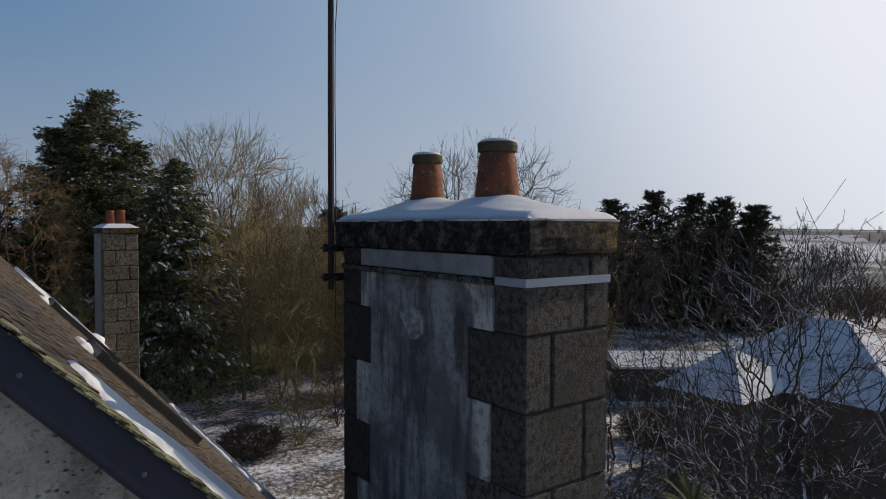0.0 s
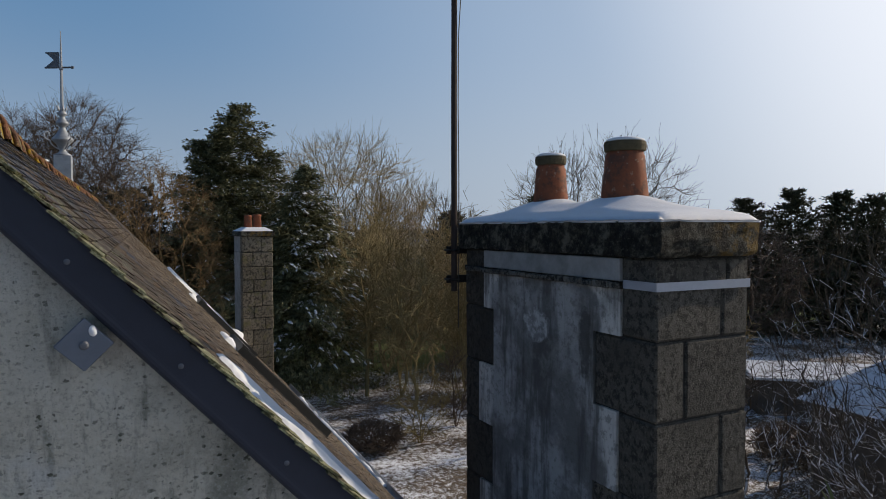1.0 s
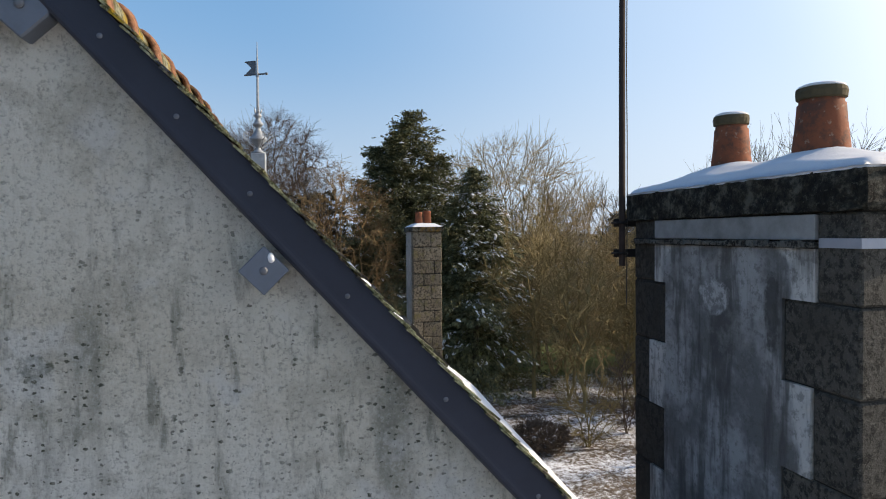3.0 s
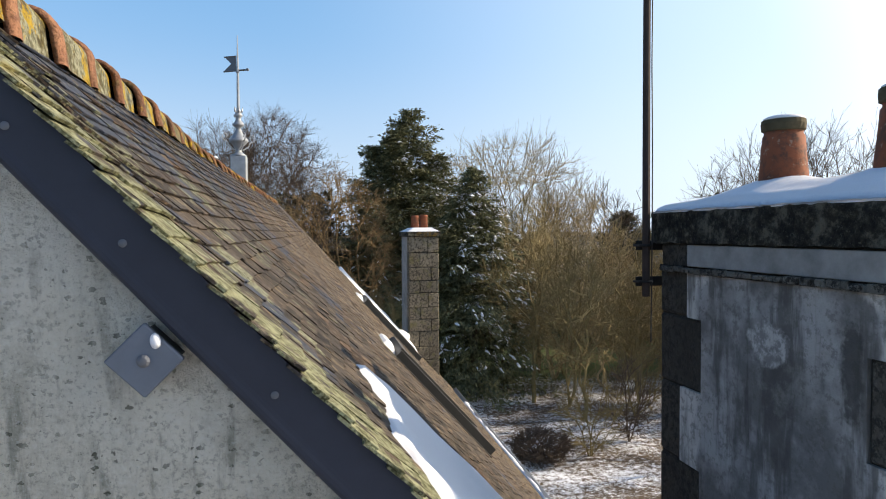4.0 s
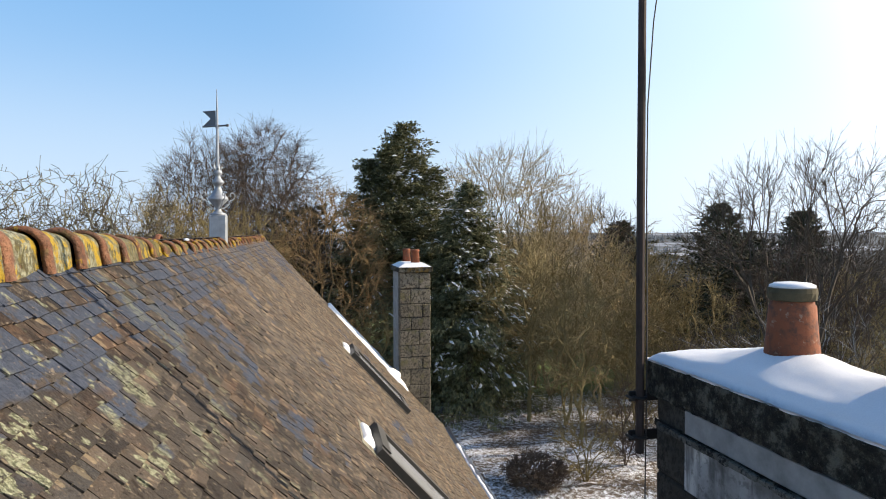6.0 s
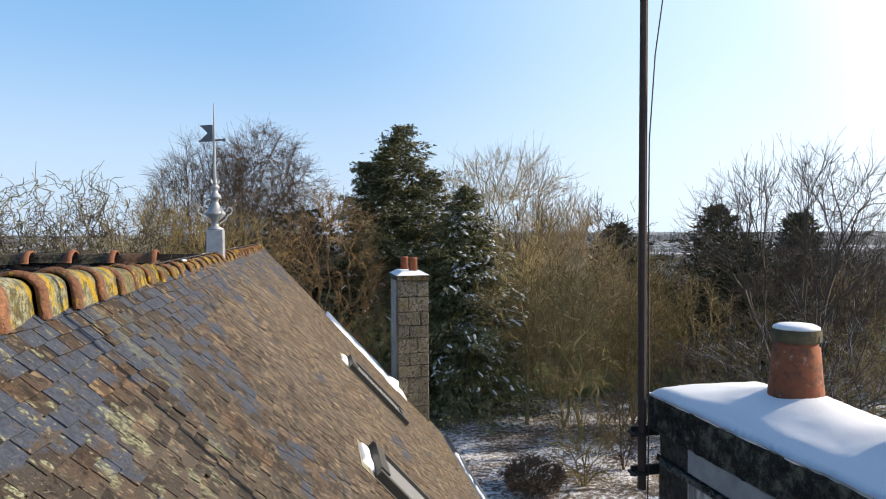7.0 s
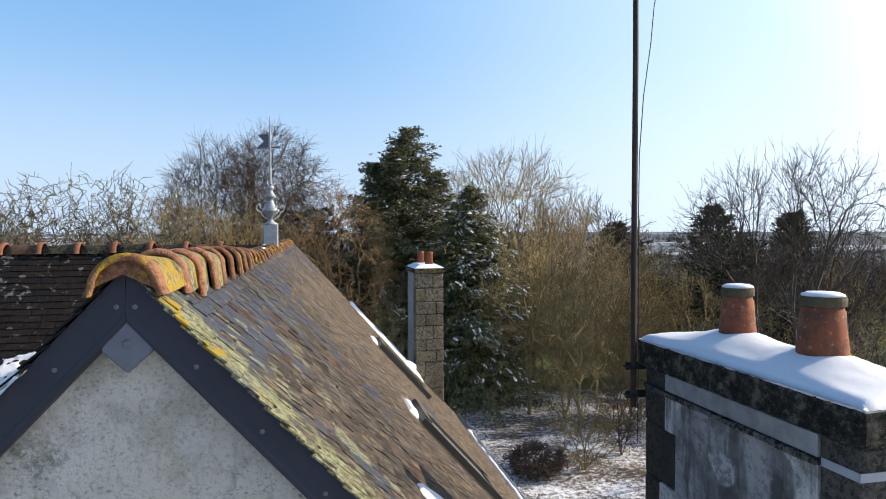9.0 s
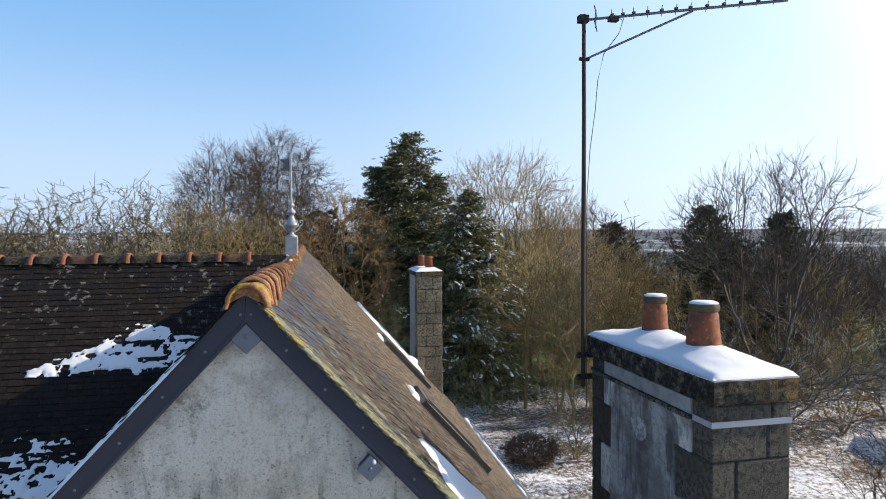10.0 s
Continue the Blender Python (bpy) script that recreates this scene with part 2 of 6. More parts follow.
def tile_material(name="ridge_tile_clay", lichen=True):
    """Clay ridge tiles: bare red-brown collars, bodies grown over with yellow lichen and moss."""
    k = Nodes(name, 0.9)
    r = k.math("FRACT", k.math("ADD", k.isl, k.obr))
    own = k.t.nodes.new("ShaderNodeTexCoord").outputs["Object"]
    body = k.step(k.math("ADD", k.axis(1, own), k.math("MULTIPLY", k.math("SUBTRACT", k.noise(16, 4), 0.5), 0.10)), 0.065, 0.10)
    clay = k.ramp(r, (0.0, (0.150, 0.062, 0.034)), (0.5, (0.200, 0.085, 0.045)), (1.0, (0.110, 0.052, 0.036)))
    col = k.mix(k.step(k.noise(18, 6, 0.75), 0.44, 0.60), clay, (0.060, 0.036, 0.025))
    col = k.mix(k.math("MULTIPLY", k.step(k.noise(30, 5, 0.7), 0.58, 0.66), 0.7), col, (0.30, 0.20, 0.13))
    grown = k.mix(k.step(k.noise(21, 6, 0.75), 0.42, 0.60), (0.062, 0.056, 0.022), (0.175, 0.150, 0.052))
    col = k.mix(k.math("MULTIPLY", k.step(k.math("ADD", k.noise(7, 6, 0.7), k.math("MULTIPLY", body, 0.16)), 0.54, 0.63), 0.92), col, grown)
    if not lichen:
        dark = k.mix(k.step(k.noise(26, 5, 0.7), 0.40, 0.62), (0.020, 0.018, 0.013), (0.090, 0.075, 0.045))
        red = k.mix(k.noise(30, 4), (0.15, 0.058, 0.032), (0.27, 0.115, 0.064))
        part_red = k.math("MULTIPLY", k.step(r, 0.55, 0.75), 0.6)
        col = k.mix(body, red, k.mix(part_red, dark, k.mix(0.4, red, dark)))
        return k.done(col, k.noise(45, 5, 0.7), 0.8, 0.015)
    near = k.step(k.axis(1), 5.6, 3.6)
    salmon = k.mix(k.step(k.noise(24, 5, 0.7), 0.42, 0.62), (0.44, 0.215, 0.120), (0.25, 0.115, 0.070))
    col = k.mix(k.math("MULTIPLY", k.math("SUBTRACT", 1.0, body), k.math("ADD", 0.2, k.math("MULTIPLY", k.step(k.axis(1), 4.0, 2.8), 0.6))), col, salmon)
    crust = k.mix(k.step(k.noise(34, 5, 0.75), 0.40, 0.60), (0.115, 0.11, 0.062), (0.36, 0.36, 0.25))
    col = k.mix(k.math("MULTIPLY", k.math("MULTIPLY", body, near), k.step(k.noise(9, 6, 0.7), 0.40, 0.50)), col, crust)
    rim = k.math("MULTIPLY", k.step(k.axis(1, own), 0.17, 0.27), near)
    gold = k.math("ADD", k.noise(7.5, 6, 0.72), k.math("ADD", k.math("MULTIPLY", rim, 0.075), k.math("MULTIPLY", k.math("SUBTRACT", body, 1.0), k.math("MULTIPLY", near, 0.09))))
    ends = k.math("ADD", k.math("MULTIPLY", k.step(k.axis(1), 2.20, 1.95), 0.16), k.math("MULTIPLY", k.step(k.axis(1), 2.9, 3.8), 0.045))
    gold = k.math("ADD", gold, ends)
    col = k.mix(k.math("MULTIPLY", k.math("MULTIPLY", k.step(gold, 0.575, 0.62), k.step(k.noise(26, 6, 0.8), 0.40, 0.50)), 0.95), col, k.mix(k.noise(40, 3), (0.38, 0.22, 0.012), (0.52, 0.37, 0.03)))
    col = k.mix(k.math("MULTIPLY", k.step(k.noise(70, 4, 0.75), 0.48, 0.40), 0.4), col, (0.050, 0.032, 0.016))
    return k.done(col, k.math("ADD", k.noise(45, 5, 0.7), k.noise(16, 4)), 1.0, 0.022)


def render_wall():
    """Off-white roughcast, blotched and run down with grey-green algae, peppered with dark specks, all darker towards
    the bottom.
    """
    k = Nodes("gable_roughcast", 0.93)
    run = k.noise(4.5, 6, 0.62, k.stretch(1.0, 1.0, 0.20))
    thin = k.noise(17, 5, 0.65, k.stretch(1.0, 1.0, 0.24))
    grain, spots = k.noise(75, 4, 0.75), k.noise(38, 5, 0.75)
    big = k.noise(1.1, 4)
    col = k.ramp(big, (0.3, (0.64, 0.60, 0.50)), (0.5, (0.73, 0.71, 0.63)), (0.7, (0.79, 0.785, 0.74)))
    # weights that make runs, streaks and specks stronger towards the bottom
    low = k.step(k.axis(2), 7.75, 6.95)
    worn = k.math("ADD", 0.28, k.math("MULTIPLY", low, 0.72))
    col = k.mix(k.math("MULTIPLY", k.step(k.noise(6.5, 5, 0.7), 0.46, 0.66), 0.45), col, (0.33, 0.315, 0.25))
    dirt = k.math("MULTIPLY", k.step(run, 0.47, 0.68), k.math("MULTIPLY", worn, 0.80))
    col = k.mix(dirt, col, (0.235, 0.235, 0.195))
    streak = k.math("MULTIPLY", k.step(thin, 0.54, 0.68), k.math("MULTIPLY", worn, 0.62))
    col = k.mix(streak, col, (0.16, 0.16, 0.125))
    # green growth along the verge and in a few damp spots
    left = k.math("MULTIPLY", k.step(k.math("ADD", k.axis(0), k.math("MULTIPLY", k.axis(2), -0.95)), -8.05, -8.45), k.step(k.noise(9, 5, 0.7), 0.42, 0.60))
    col = k.mix(k.math("MULTIPLY", left, 0.6), col, (0.13, 0.14, 0.08))
    damp = k.math("MULTIPLY", k.step(k.noise(2.4, 5, 0.7), 0.62, 0.74), k.step(spots, 0.40, 0.56))
    col = k.mix(k.math("MULTIPLY", damp, 0.75), col, (0.085, 0.10, 0.05))
    a = k.math("POWER", k.math("DIVIDE", k.math("ADD", k.axis(0), 0.587), 0.055), 2.0)
    b = k.math("POWER", k.math("DIVIDE", k.math("SUBTRACT", k.axis(2), 6.975), 0.05), 2.0)
    spot = k.math("ADD", k.math("ADD", a, b), k.math("MULTIPLY", k.math("SUBTRACT", k.noise(40, 5, 0.75), 0.5), 4.0))
    col = k.mix(k.math("MULTIPLY", k.step(spot, 1.0, 0.2), 0.85), col, (0.06, 0.07, 0.035))
    # pale patches where the coat is newer
    col = k.mix(k.math("MULTIPLY", k.step(k.noise(3.3, 4, 0.6), 0.54, 0.64), 0.5), col, (0.70, 0.71, 0.70))
    zone = k.math("ADD", 0.28, k.math("MULTIPLY", k.step(k.math("ADD", k.math("MULTIPLY", run, 0.6), k.math("MULTIPLY", thin, 0.4)), 0.42, 0.56), 0.72))
    speck = k.math("MAXIMUM", blobs(k, 62, 0.72, 0.012, (0.72, 1.0, 1.1)), k.math("MAXIMUM", blobs(k, 34, 0.46, 0.02, (0.75, 1.0, 1.05)), k.math("MULTIPLY", blobs(k, 15, 0.10, 0.03), 0.95)))
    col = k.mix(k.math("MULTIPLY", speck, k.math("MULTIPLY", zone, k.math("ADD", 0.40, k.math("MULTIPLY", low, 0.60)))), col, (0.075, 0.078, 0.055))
    col = k.mix(k.math("MULTIPLY", k.step(grain, 0.48, 0.36), 0.45), col, (0.22, 0.22, 0.18))
    col = k.mix(k.math("MULTIPLY", k.step(grain, 0.52, 0.64), 0.30), col, (0.78, 0.78, 0.73))
    bump = k.math("ADD", grain, k.math("MULTIPLY", spots, 0.9))
    return k.done(col, bump, 0.9, 0.020)


def stone_material(name, base, dark, lichen=0.0):
    """Rough-dressed stone: pitted, each block of its own tone."""
    k = Nodes(name, 0.92)
    r = k.math("FRACT", k.math("ADD", k.isl, k.obr))
    a, b = tuple(c * 0.75 for c in base), tuple(c * 1.25 for c in base)
    col = k.ramp(r, (0.0, a), (1.0, b))
    fine, mid, big = k.noise(85, 4, 0.75), k.noise(18, 5, 0.7), k.noise(3.0, 4)
    col = k.mix(k.step(k.noise(26, 6, 0.75, k.stretch(1.0, 1.0, 0.85)), 0.46, 0.58), col, dark)
    col = k.mix(k.math("MULTIPLY", k.step(fine, 0.54, 0.66), 0.55), col, tuple(min(1, c * 2.0) for c in base))
    col = k.mix(k.math("MULTIPLY", k.step(big, 0.5, 0.7), 0.6), col, tuple(c * 0.55 for c in base))
    if lichen:
        col = k.mix(k.math("MULTIPLY", k.step(k.noise(6, 5, 0.65), 0.54, 0.66), lichen), col, (0.17, 0.155, 0.055))
    return k.done(col, k.math("ADD", fine, k.math("MULTIPLY", mid, 1.2)), 0.9, 0.012)


def cap_material():
    k = Nodes("mossy_capstone", 0.95)
    fine, mid = k.noise(60, 5, 0.75), k.noise(13, 5, 0.7)
    col = k.ramp(mid, (0.40, (0.014, 0.013, 0.010)), (0.50, (0.045, 0.042, 0.031)), (0.61, (0.17, 0.16, 0.125)))
    col = k.mix(k.math("MULTIPLY", k.step(k.noise(11, 6, 0.7), 0.44, 0.56), k.step(k.axis(0), 2.46, 2.66)), col, k.mix(k.noise(30, 4), (0.09, 0.055, 0.016), (0.24, 0.15, 0.035)))
    col = k.mix(k.math("MULTIPLY", k.step(fine, 0.58, 0.64), 0.45), col, (0.20, 0.20, 0.165))
    return k.done(col, k.math("ADD", fine, k.math("MULTIPLY", mid, 1.5)), 1.0, 0.035)


def panel_material():
    """Lime render between the quoins: pale along its edges, grey and streaked in its middle."""
    k = Nodes("chimney_render", 0.9)
    mid = k.math("ABSOLUTE", k.math("SUBTRACT", k.axis(1), 2.83))
    wob = k.noise(5, 5, 0.65, k.stretch(1, 1, 0.35))
    edge = k.math("ADD", mid, k.math("MULTIPLY", k.math("SUBTRACT", wob, 0.5), 0.38))
    edge = k.math("ADD", edge, k.math("MULTIPLY", k.step(k.axis(2), 7.20, 7.29), 0.10))
    grey = k.step(edge, 0.565, 0.49)
    col = k.mix(grey, (0.56, 0.555, 0.53), k.mix(k.step(k.noise(2.6, 5, 0.65), 0.40, 0.62), (0.155, 0.155, 0.152), (0.37, 0.37, 0.365)))
    run = k.noise(7, 5, 0.65, k.stretch(1, 1, 0.14))
    col = k.mix(k.math("MULTIPLY", k.step(run, 0.47, 0.61), 0.75), col, (0.070, 0.068, 0.064))
    col = k.mix(k.math("MULTIPLY", k.step(k.noise(4.0, 6, 0.7), 0.53, 0.66), 0.45), col, (0.30, 0.30, 0.285))
    col = k.mix(k.math("MULTIPLY", k.step(k.noise(22, 6, 0.75), 0.50, 0.62), 0.55), col, (0.11, 0.108, 0.10))
    col = k.mix(k.math("MULTIPLY", k.step(k.cells(2.3), 0.07, 0.04), 0.85), col, (0.05, 0.05, 0.045))

    def about(y, z, wy, wz):
        a = k.math("POWER", k.math("DIVIDE", k.math("SUBTRACT", k.axis(1), y), wy), 2.0)
        b = k.math("POWER", k.math("DIVIDE", k.math("SUBTRACT", k.axis(2), z), wz), 2.0)
        return k.math("ADD", k.math("ADD", a, b), k.math("MULTIPLY", k.math("SUBTRACT", k.noise(9, 6, 0.7), 0.5), 3.0))
    col = k.mix(k.math("MULTIPLY", k.step(about(2.86, 7.03, 0.13, 0.10), 1.0, 0.4), 0.75), col, k.mix(k.step(k.noise(24, 5, 0.7), 0.4, 0.6), (0.24, 0.24, 0.235), (0.58, 0.58, 0.57)))
    col = k.mix(k.math("MULTIPLY", k.step(about(2.43, 7.02, 0.06, 0.22), 1.0, 0.3), 0.85), col, (0.060, 0.060, 0.056))
    return k.done(col, k.math("ADD", k.noise(50, 5, 0.7), k.math("MULTIPLY", k.noise(6, 3), 2.0)), 0.6, 0.012)


def snow_material():
    k = Nodes("snow", 0.65)
    k.b.inputs["Subsurface Weight"].default_value = 0.0
    n = k.noise(160, 4, 0.7)
    return k.done(k.ramp(n, (0.3, (0.70, 0.72, 0.76)), (0.7, (0.79, 0.80, 0.82))), k.math("ADD", n, k.math("MULTIPLY", k.noise(9, 3), 3.0)), 0.22, 0.006)


def ground_material():
    """Garden soil and leaf litter under thin snow, greener lawn, and in the distance snowed-over fields and dark hedged
    plots with a haze tint in their colour.
    """
    k = Nodes("snowy_ground", 0.95)
    fine, mid = k.noise(5, 8, 0.95), k.noise(0.33, 4)
    litter = k.ramp(k.noise(4, 6, 0.7), (0.3, (0.045, 0.035, 0.025)), (0.55, (0.12, 0.085, 0.055)), (0.8, (0.20, 0.15, 0.09)))
    lawn = k.mix(k.noise(3, 4), (0.09, 0.13, 0.035), (0.19, 0.23, 0.08))
    soil = k.mix(k.step(k.axis(1), 28, 34), litter, lawn)
    cover = k.math("ADD", k.math("MULTIPLY", fine, 0.85), k.math("MULTIPLY", mid, 0.30))
    cover = k.math("SUBTRACT", cover, k.math("MULTIPLY", k.step(k.axis(1), 30, 35), 0.16))
    near = k.mix(k.step(cover, 0.575, 0.61), soil, (0.82, 0.84, 0.88))
    plot = k.t.nodes.new("ShaderNodeTexVoronoi")
    k.put(plot.inputs["Vector"], k.stretch(1.0, 1.0, 0.0))
    plot.inputs["Scale"].default_value = 0.006
    tone = k.axis(0, plot.outputs["Color"])
    # plots far off are tinted blue-grey in place of haze
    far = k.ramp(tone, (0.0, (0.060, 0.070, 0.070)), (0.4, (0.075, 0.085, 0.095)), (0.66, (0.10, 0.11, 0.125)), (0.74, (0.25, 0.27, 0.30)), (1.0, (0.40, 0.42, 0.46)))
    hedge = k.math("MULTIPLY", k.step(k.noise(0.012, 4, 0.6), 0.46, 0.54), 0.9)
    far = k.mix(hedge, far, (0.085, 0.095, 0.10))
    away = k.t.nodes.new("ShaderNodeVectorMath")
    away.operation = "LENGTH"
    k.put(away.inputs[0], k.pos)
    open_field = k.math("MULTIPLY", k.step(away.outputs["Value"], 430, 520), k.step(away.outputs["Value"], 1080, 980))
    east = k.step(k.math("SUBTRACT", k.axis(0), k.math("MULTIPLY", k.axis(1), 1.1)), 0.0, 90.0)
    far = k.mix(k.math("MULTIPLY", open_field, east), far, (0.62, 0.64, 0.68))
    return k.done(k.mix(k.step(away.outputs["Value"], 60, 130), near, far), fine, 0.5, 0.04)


def bark(name, colour, pale=None):
    k = Nodes(name, 0.9)
    n = k.noise(9, 4, 0.7)
    col = k.ramp(n, (0.3, tuple(c * 0.6 for c in colour)), (0.7, tuple(c * 1.35 for c in colour)))
    if pale:
        up = k.step(k.axis(2, k.nor), 0.25, 0.5) if name.endswith("snow") else 1.0
        lo = 0.43 if name.endswith("snow") else 0.5
        col = k.mix(k.math("MULTIPLY", k.math("MULTIPLY", k.step(k.noise(2.3, 4, 0.7), lo, lo + 0.12), up), 0.85), col, pale)
    return k.done(col)


def leaves(name, dark, light):
    k = Nodes(name, 0.75)
    r = k.math("FRACT", k.math("ADD", k.isl, k.noise(0.6, 2)))
    return k.done(k.ramp(r, (0.0, dark), (0.6, tuple((a + b) / 2 for a, b in zip(dark, light))), (1.0, light)))


SLATE = slate_material("old_slate", verge_y=1.9)
SLATE_WING = slate_material("shade_darkened_slate")
TILE = tile_material()
TILE_WING = tile_material("wing_ridge_clay", False)
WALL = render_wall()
BOARD = plain("blue_grey_paint", (0.028, 0.033, 0.050), 0.56, 0.0, 0.18, 6, 0.08)
PLATE = plain("zinc_plate", (0.125, 0.145, 0.18), 0.5, 0.2, 0.25, 9, 0.1)
ZINC = plain("weathered_zinc", (0.30, 0.32, 0.34), 0.5, 0.45, 0.3, 14, 0.1)
BOLT = plain("galvanised_bolt", (0.12, 0.13, 0.15), 0.5, 0.4)
DARK_STONE = stone_material("dark_quoin_stone", (0.065, 0.060, 0.050), (0.028, 0.026, 0.022))
GRANITE = stone_material("grey_granite", (0.100, 0.093, 0.078), (0.034, 0.031, 0.026))
FAR_STONE = stone_material("ochre_grey_block", (0.20, 0.17, 0.125), (0.055, 0.048, 0.036), 0.45)
MORTAR = plain("dark_mortar", (0.034, 0.032, 0.028), 0.95, 0, 0.4, 30, 0.4)
CAP = cap_material()
PANEL = panel_material()
WHITE_RENDER = plain("pale_lime_render", (0.26, 0.26, 0.255), 0.92, 0, 0.5, 7, 0.4)
LEDGE = stone_material("worn_ledge_stone", (0.13, 0.126, 0.11), (0.018, 0.017, 0.014))
STRAP = plain("galvanised_strap", (0.36, 0.39, 0.45), 0.4, 0.3, 0.15)
POT = Nodes("terracotta_pot", 0.8)
FIRED = POT.ramp(POT.noise(3.5, 4), (0.3, (0.18, 0.054, 0.026)), (0.7, (0.27, 0.090, 0.042)))
FIRED = POT.mix(POT.math("MULTIPLY", POT.step(POT.noise(11, 5, 0.7), 0.48, 0.62), 0.85), FIRED, (0.105, 0.052, 0.036))
FIRED = POT.mix(POT.math("MULTIPLY", POT.step(POT.noise(30, 5, 0.7), 0.60, 0.66), 0.75), FIRED, (0.34, 0.24, 0.17))
POT = POT.done(FIRED, POT.noise(40, 4), 0.45, 0.005)
COLLAR = plain("mossy_collar", (0.085, 0.070, 0.040), 0.9, 0, 0.4, 25, 0.4)
MOSS = plain("yellow_moss", (0.23, 0.19, 0.03), 0.95, 0, 0.4, 30, 0.5)
SNOW = snow_material()
RUST = plain("rusty_mast_steel", (0.046, 0.032, 0.027), 0.75, 0.1, 0.4, 20, 0.2)
IRON = plain("dark_iron_bracket", (0.022, 0.021, 0.02), 0.7, 0.2, 0.3)
VANE = plain("dark_vane_metal", (0.11, 0.12, 0.135), 0.5, 0.4, 0.2)
ALU = plain("dull_aluminium", (0.16, 0.17, 0.18), 0.5, 0.5, 0.2)
CABLE = plain("black_cable", (0.03, 0.03, 0.032), 0.6)
FRAME = plain("dark_roof_window_frame", (0.06, 0.055, 0.045), 0.55, 0.2, 0.3)
FLASH = plain("pale_lead_flashing", (0.23, 0.21, 0.145), 0.6, 0.2, 0.25)
DARKGLASS = plain("roof_window_glass", (0.30, 0.31, 0.32), 0.12, 0.0, 0.1)
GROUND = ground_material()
BARK = bark("dark_bark", (0.10, 0.076, 0.050))
BARK_DIM = bark("dim_brown_wood", (0.095, 0.074, 0.050))
BARK_GREY = bark("grey_brown_twigs", (0.085, 0.067, 0.050))
BARK_TAN = bark("tan_twigs", (0.46, 0.36, 0.205))
BARK_RED = bark("red_brown_twigs", (0.105, 0.076, 0.056))
BARK_PALE = bark("lichened_bark", (0.075, 0.062, 0.042), (0.27, 0.25, 0.14))
BARK_OLIVE = bark("olive_brown_twigs", (0.225, 0.172, 0.078))
# upper sides coloured pale for the sunlight on them along with thin snow
BARK_ARCH = bark("arching_branch_lit_snow", (0.10, 0.080, 0.060), (0.42, 0.41, 0.38))
BARK_SNOW = bark("bark_with_snow", (0.06, 0.047, 0.036), (0.62, 0.63, 0.66))
BARK_RUST = bark("dry_orange_brown_twigs", (0.25, 0.165, 0.080))
CYPRESS = leaves("cypress_green", (0.055, 0.062, 0.030), (0.27, 0.26, 0.13))
# leaf colour with the shade between the trees already in it
SHADE_LEAF = leaves("shade_dark_undergrowth", (0.018, 0.022, 0.010), (0.075, 0.072, 0.034))
DARKLEAF = leaves("dark_evergreen", (0.026, 0.032, 0.019), (0.115, 0.115, 0.062))
PLASTER = plain("neighbour_plaster", (0.10, 0.085, 0.07), 0.9, 0, 0.3, 4, 0.2)
SNOW_THIN = Nodes("thin_roof_snow", 0.8)
SNOW_THIN = SNOW_THIN.done(SNOW_THIN.mix(SNOW_THIN.step(SNOW_THIN.noise(2.2, 5, 0.7), 0.50, 0.68), (0.62, 0.65, 0.70), (0.16, 0.14, 0.13)), SNOW_THIN.noise(30, 3), 0.3, 0.01)
PALM = leaves("palm_green", (0.05, 0.065, 0.02), (0.16, 0.17, 0.06))
# distant trees in blue-grey: haze of the air put into their colour
HAZE_WOOD = plain("far_hedge_haze", (0.13, 0.145, 0.165), 1.0, 0, 0.25, 0.02, 0)


# ---- mesh helpers ----
def part(name, bm, material, parent=None, label=""):
    """Links a bmesh as one mesh object under a thing or a part."""
    me = bpy.data.meshes.new(name)
    bm.normal_update()
    bm.to_mesh(me)
    bm.free()
    me.materials.append(material)
    ob = new(name, me)
    ob.parent = parent
    return tagged(ob, label)


def raw(name, verts, faces, material, parent=None, label="", smooth=False):
    """The same from plain lists, for large meshes."""
    me = bpy.data.meshes.new(name)
    me.from_pydata(verts, [], faces)
    if smooth:
        me.polygons.foreach_set("use_smooth", [True] * len(me.polygons))
    me.materials.append(material)
    ob = new(name, me)
    ob.parent = parent
    return tagged(ob, label)


def shade_smooth(ob, on=True):
    ob.data.polygons.foreach_set("use_smooth", [on] * len(ob.data.polygons))
    return ob


def thing(name, m, label, category, group="", kind=""):
    ob = new(name)
    ob.empty_display_size = 0.1
    ob.matrix_basis = m
    return tagged(ob, label, category, group, kind)


def box(x0, x1, y0, y1, z0, z1, bevel=0.0, seg=1, bm=None, jitter=0.0):
    bm = bm or bmesh.new()
    v = [bm.verts.new((x + random.uniform(-jitter, jitter), y + random.uniform(-jitter, jitter), z + random.uniform(-jitter, jitter)))
         for x in (x0, x1) for y in (y0, y1) for z in (z0, z1)]
    fs = [bm.faces.new([v[i] for i in f]) for f in ((0, 1, 3, 2), (4, 6, 7, 5), (0, 4, 5, 1), (2, 3, 7, 6), (0, 2, 6, 4), (1, 5, 7, 3))]
    if bevel:
        es = list({e for f in fs for e in f.edges})
        bmesh.ops.bevel(bm, geom=es, offset=bevel, segments=seg, profile=0.5, affect="EDGES")
    return bm


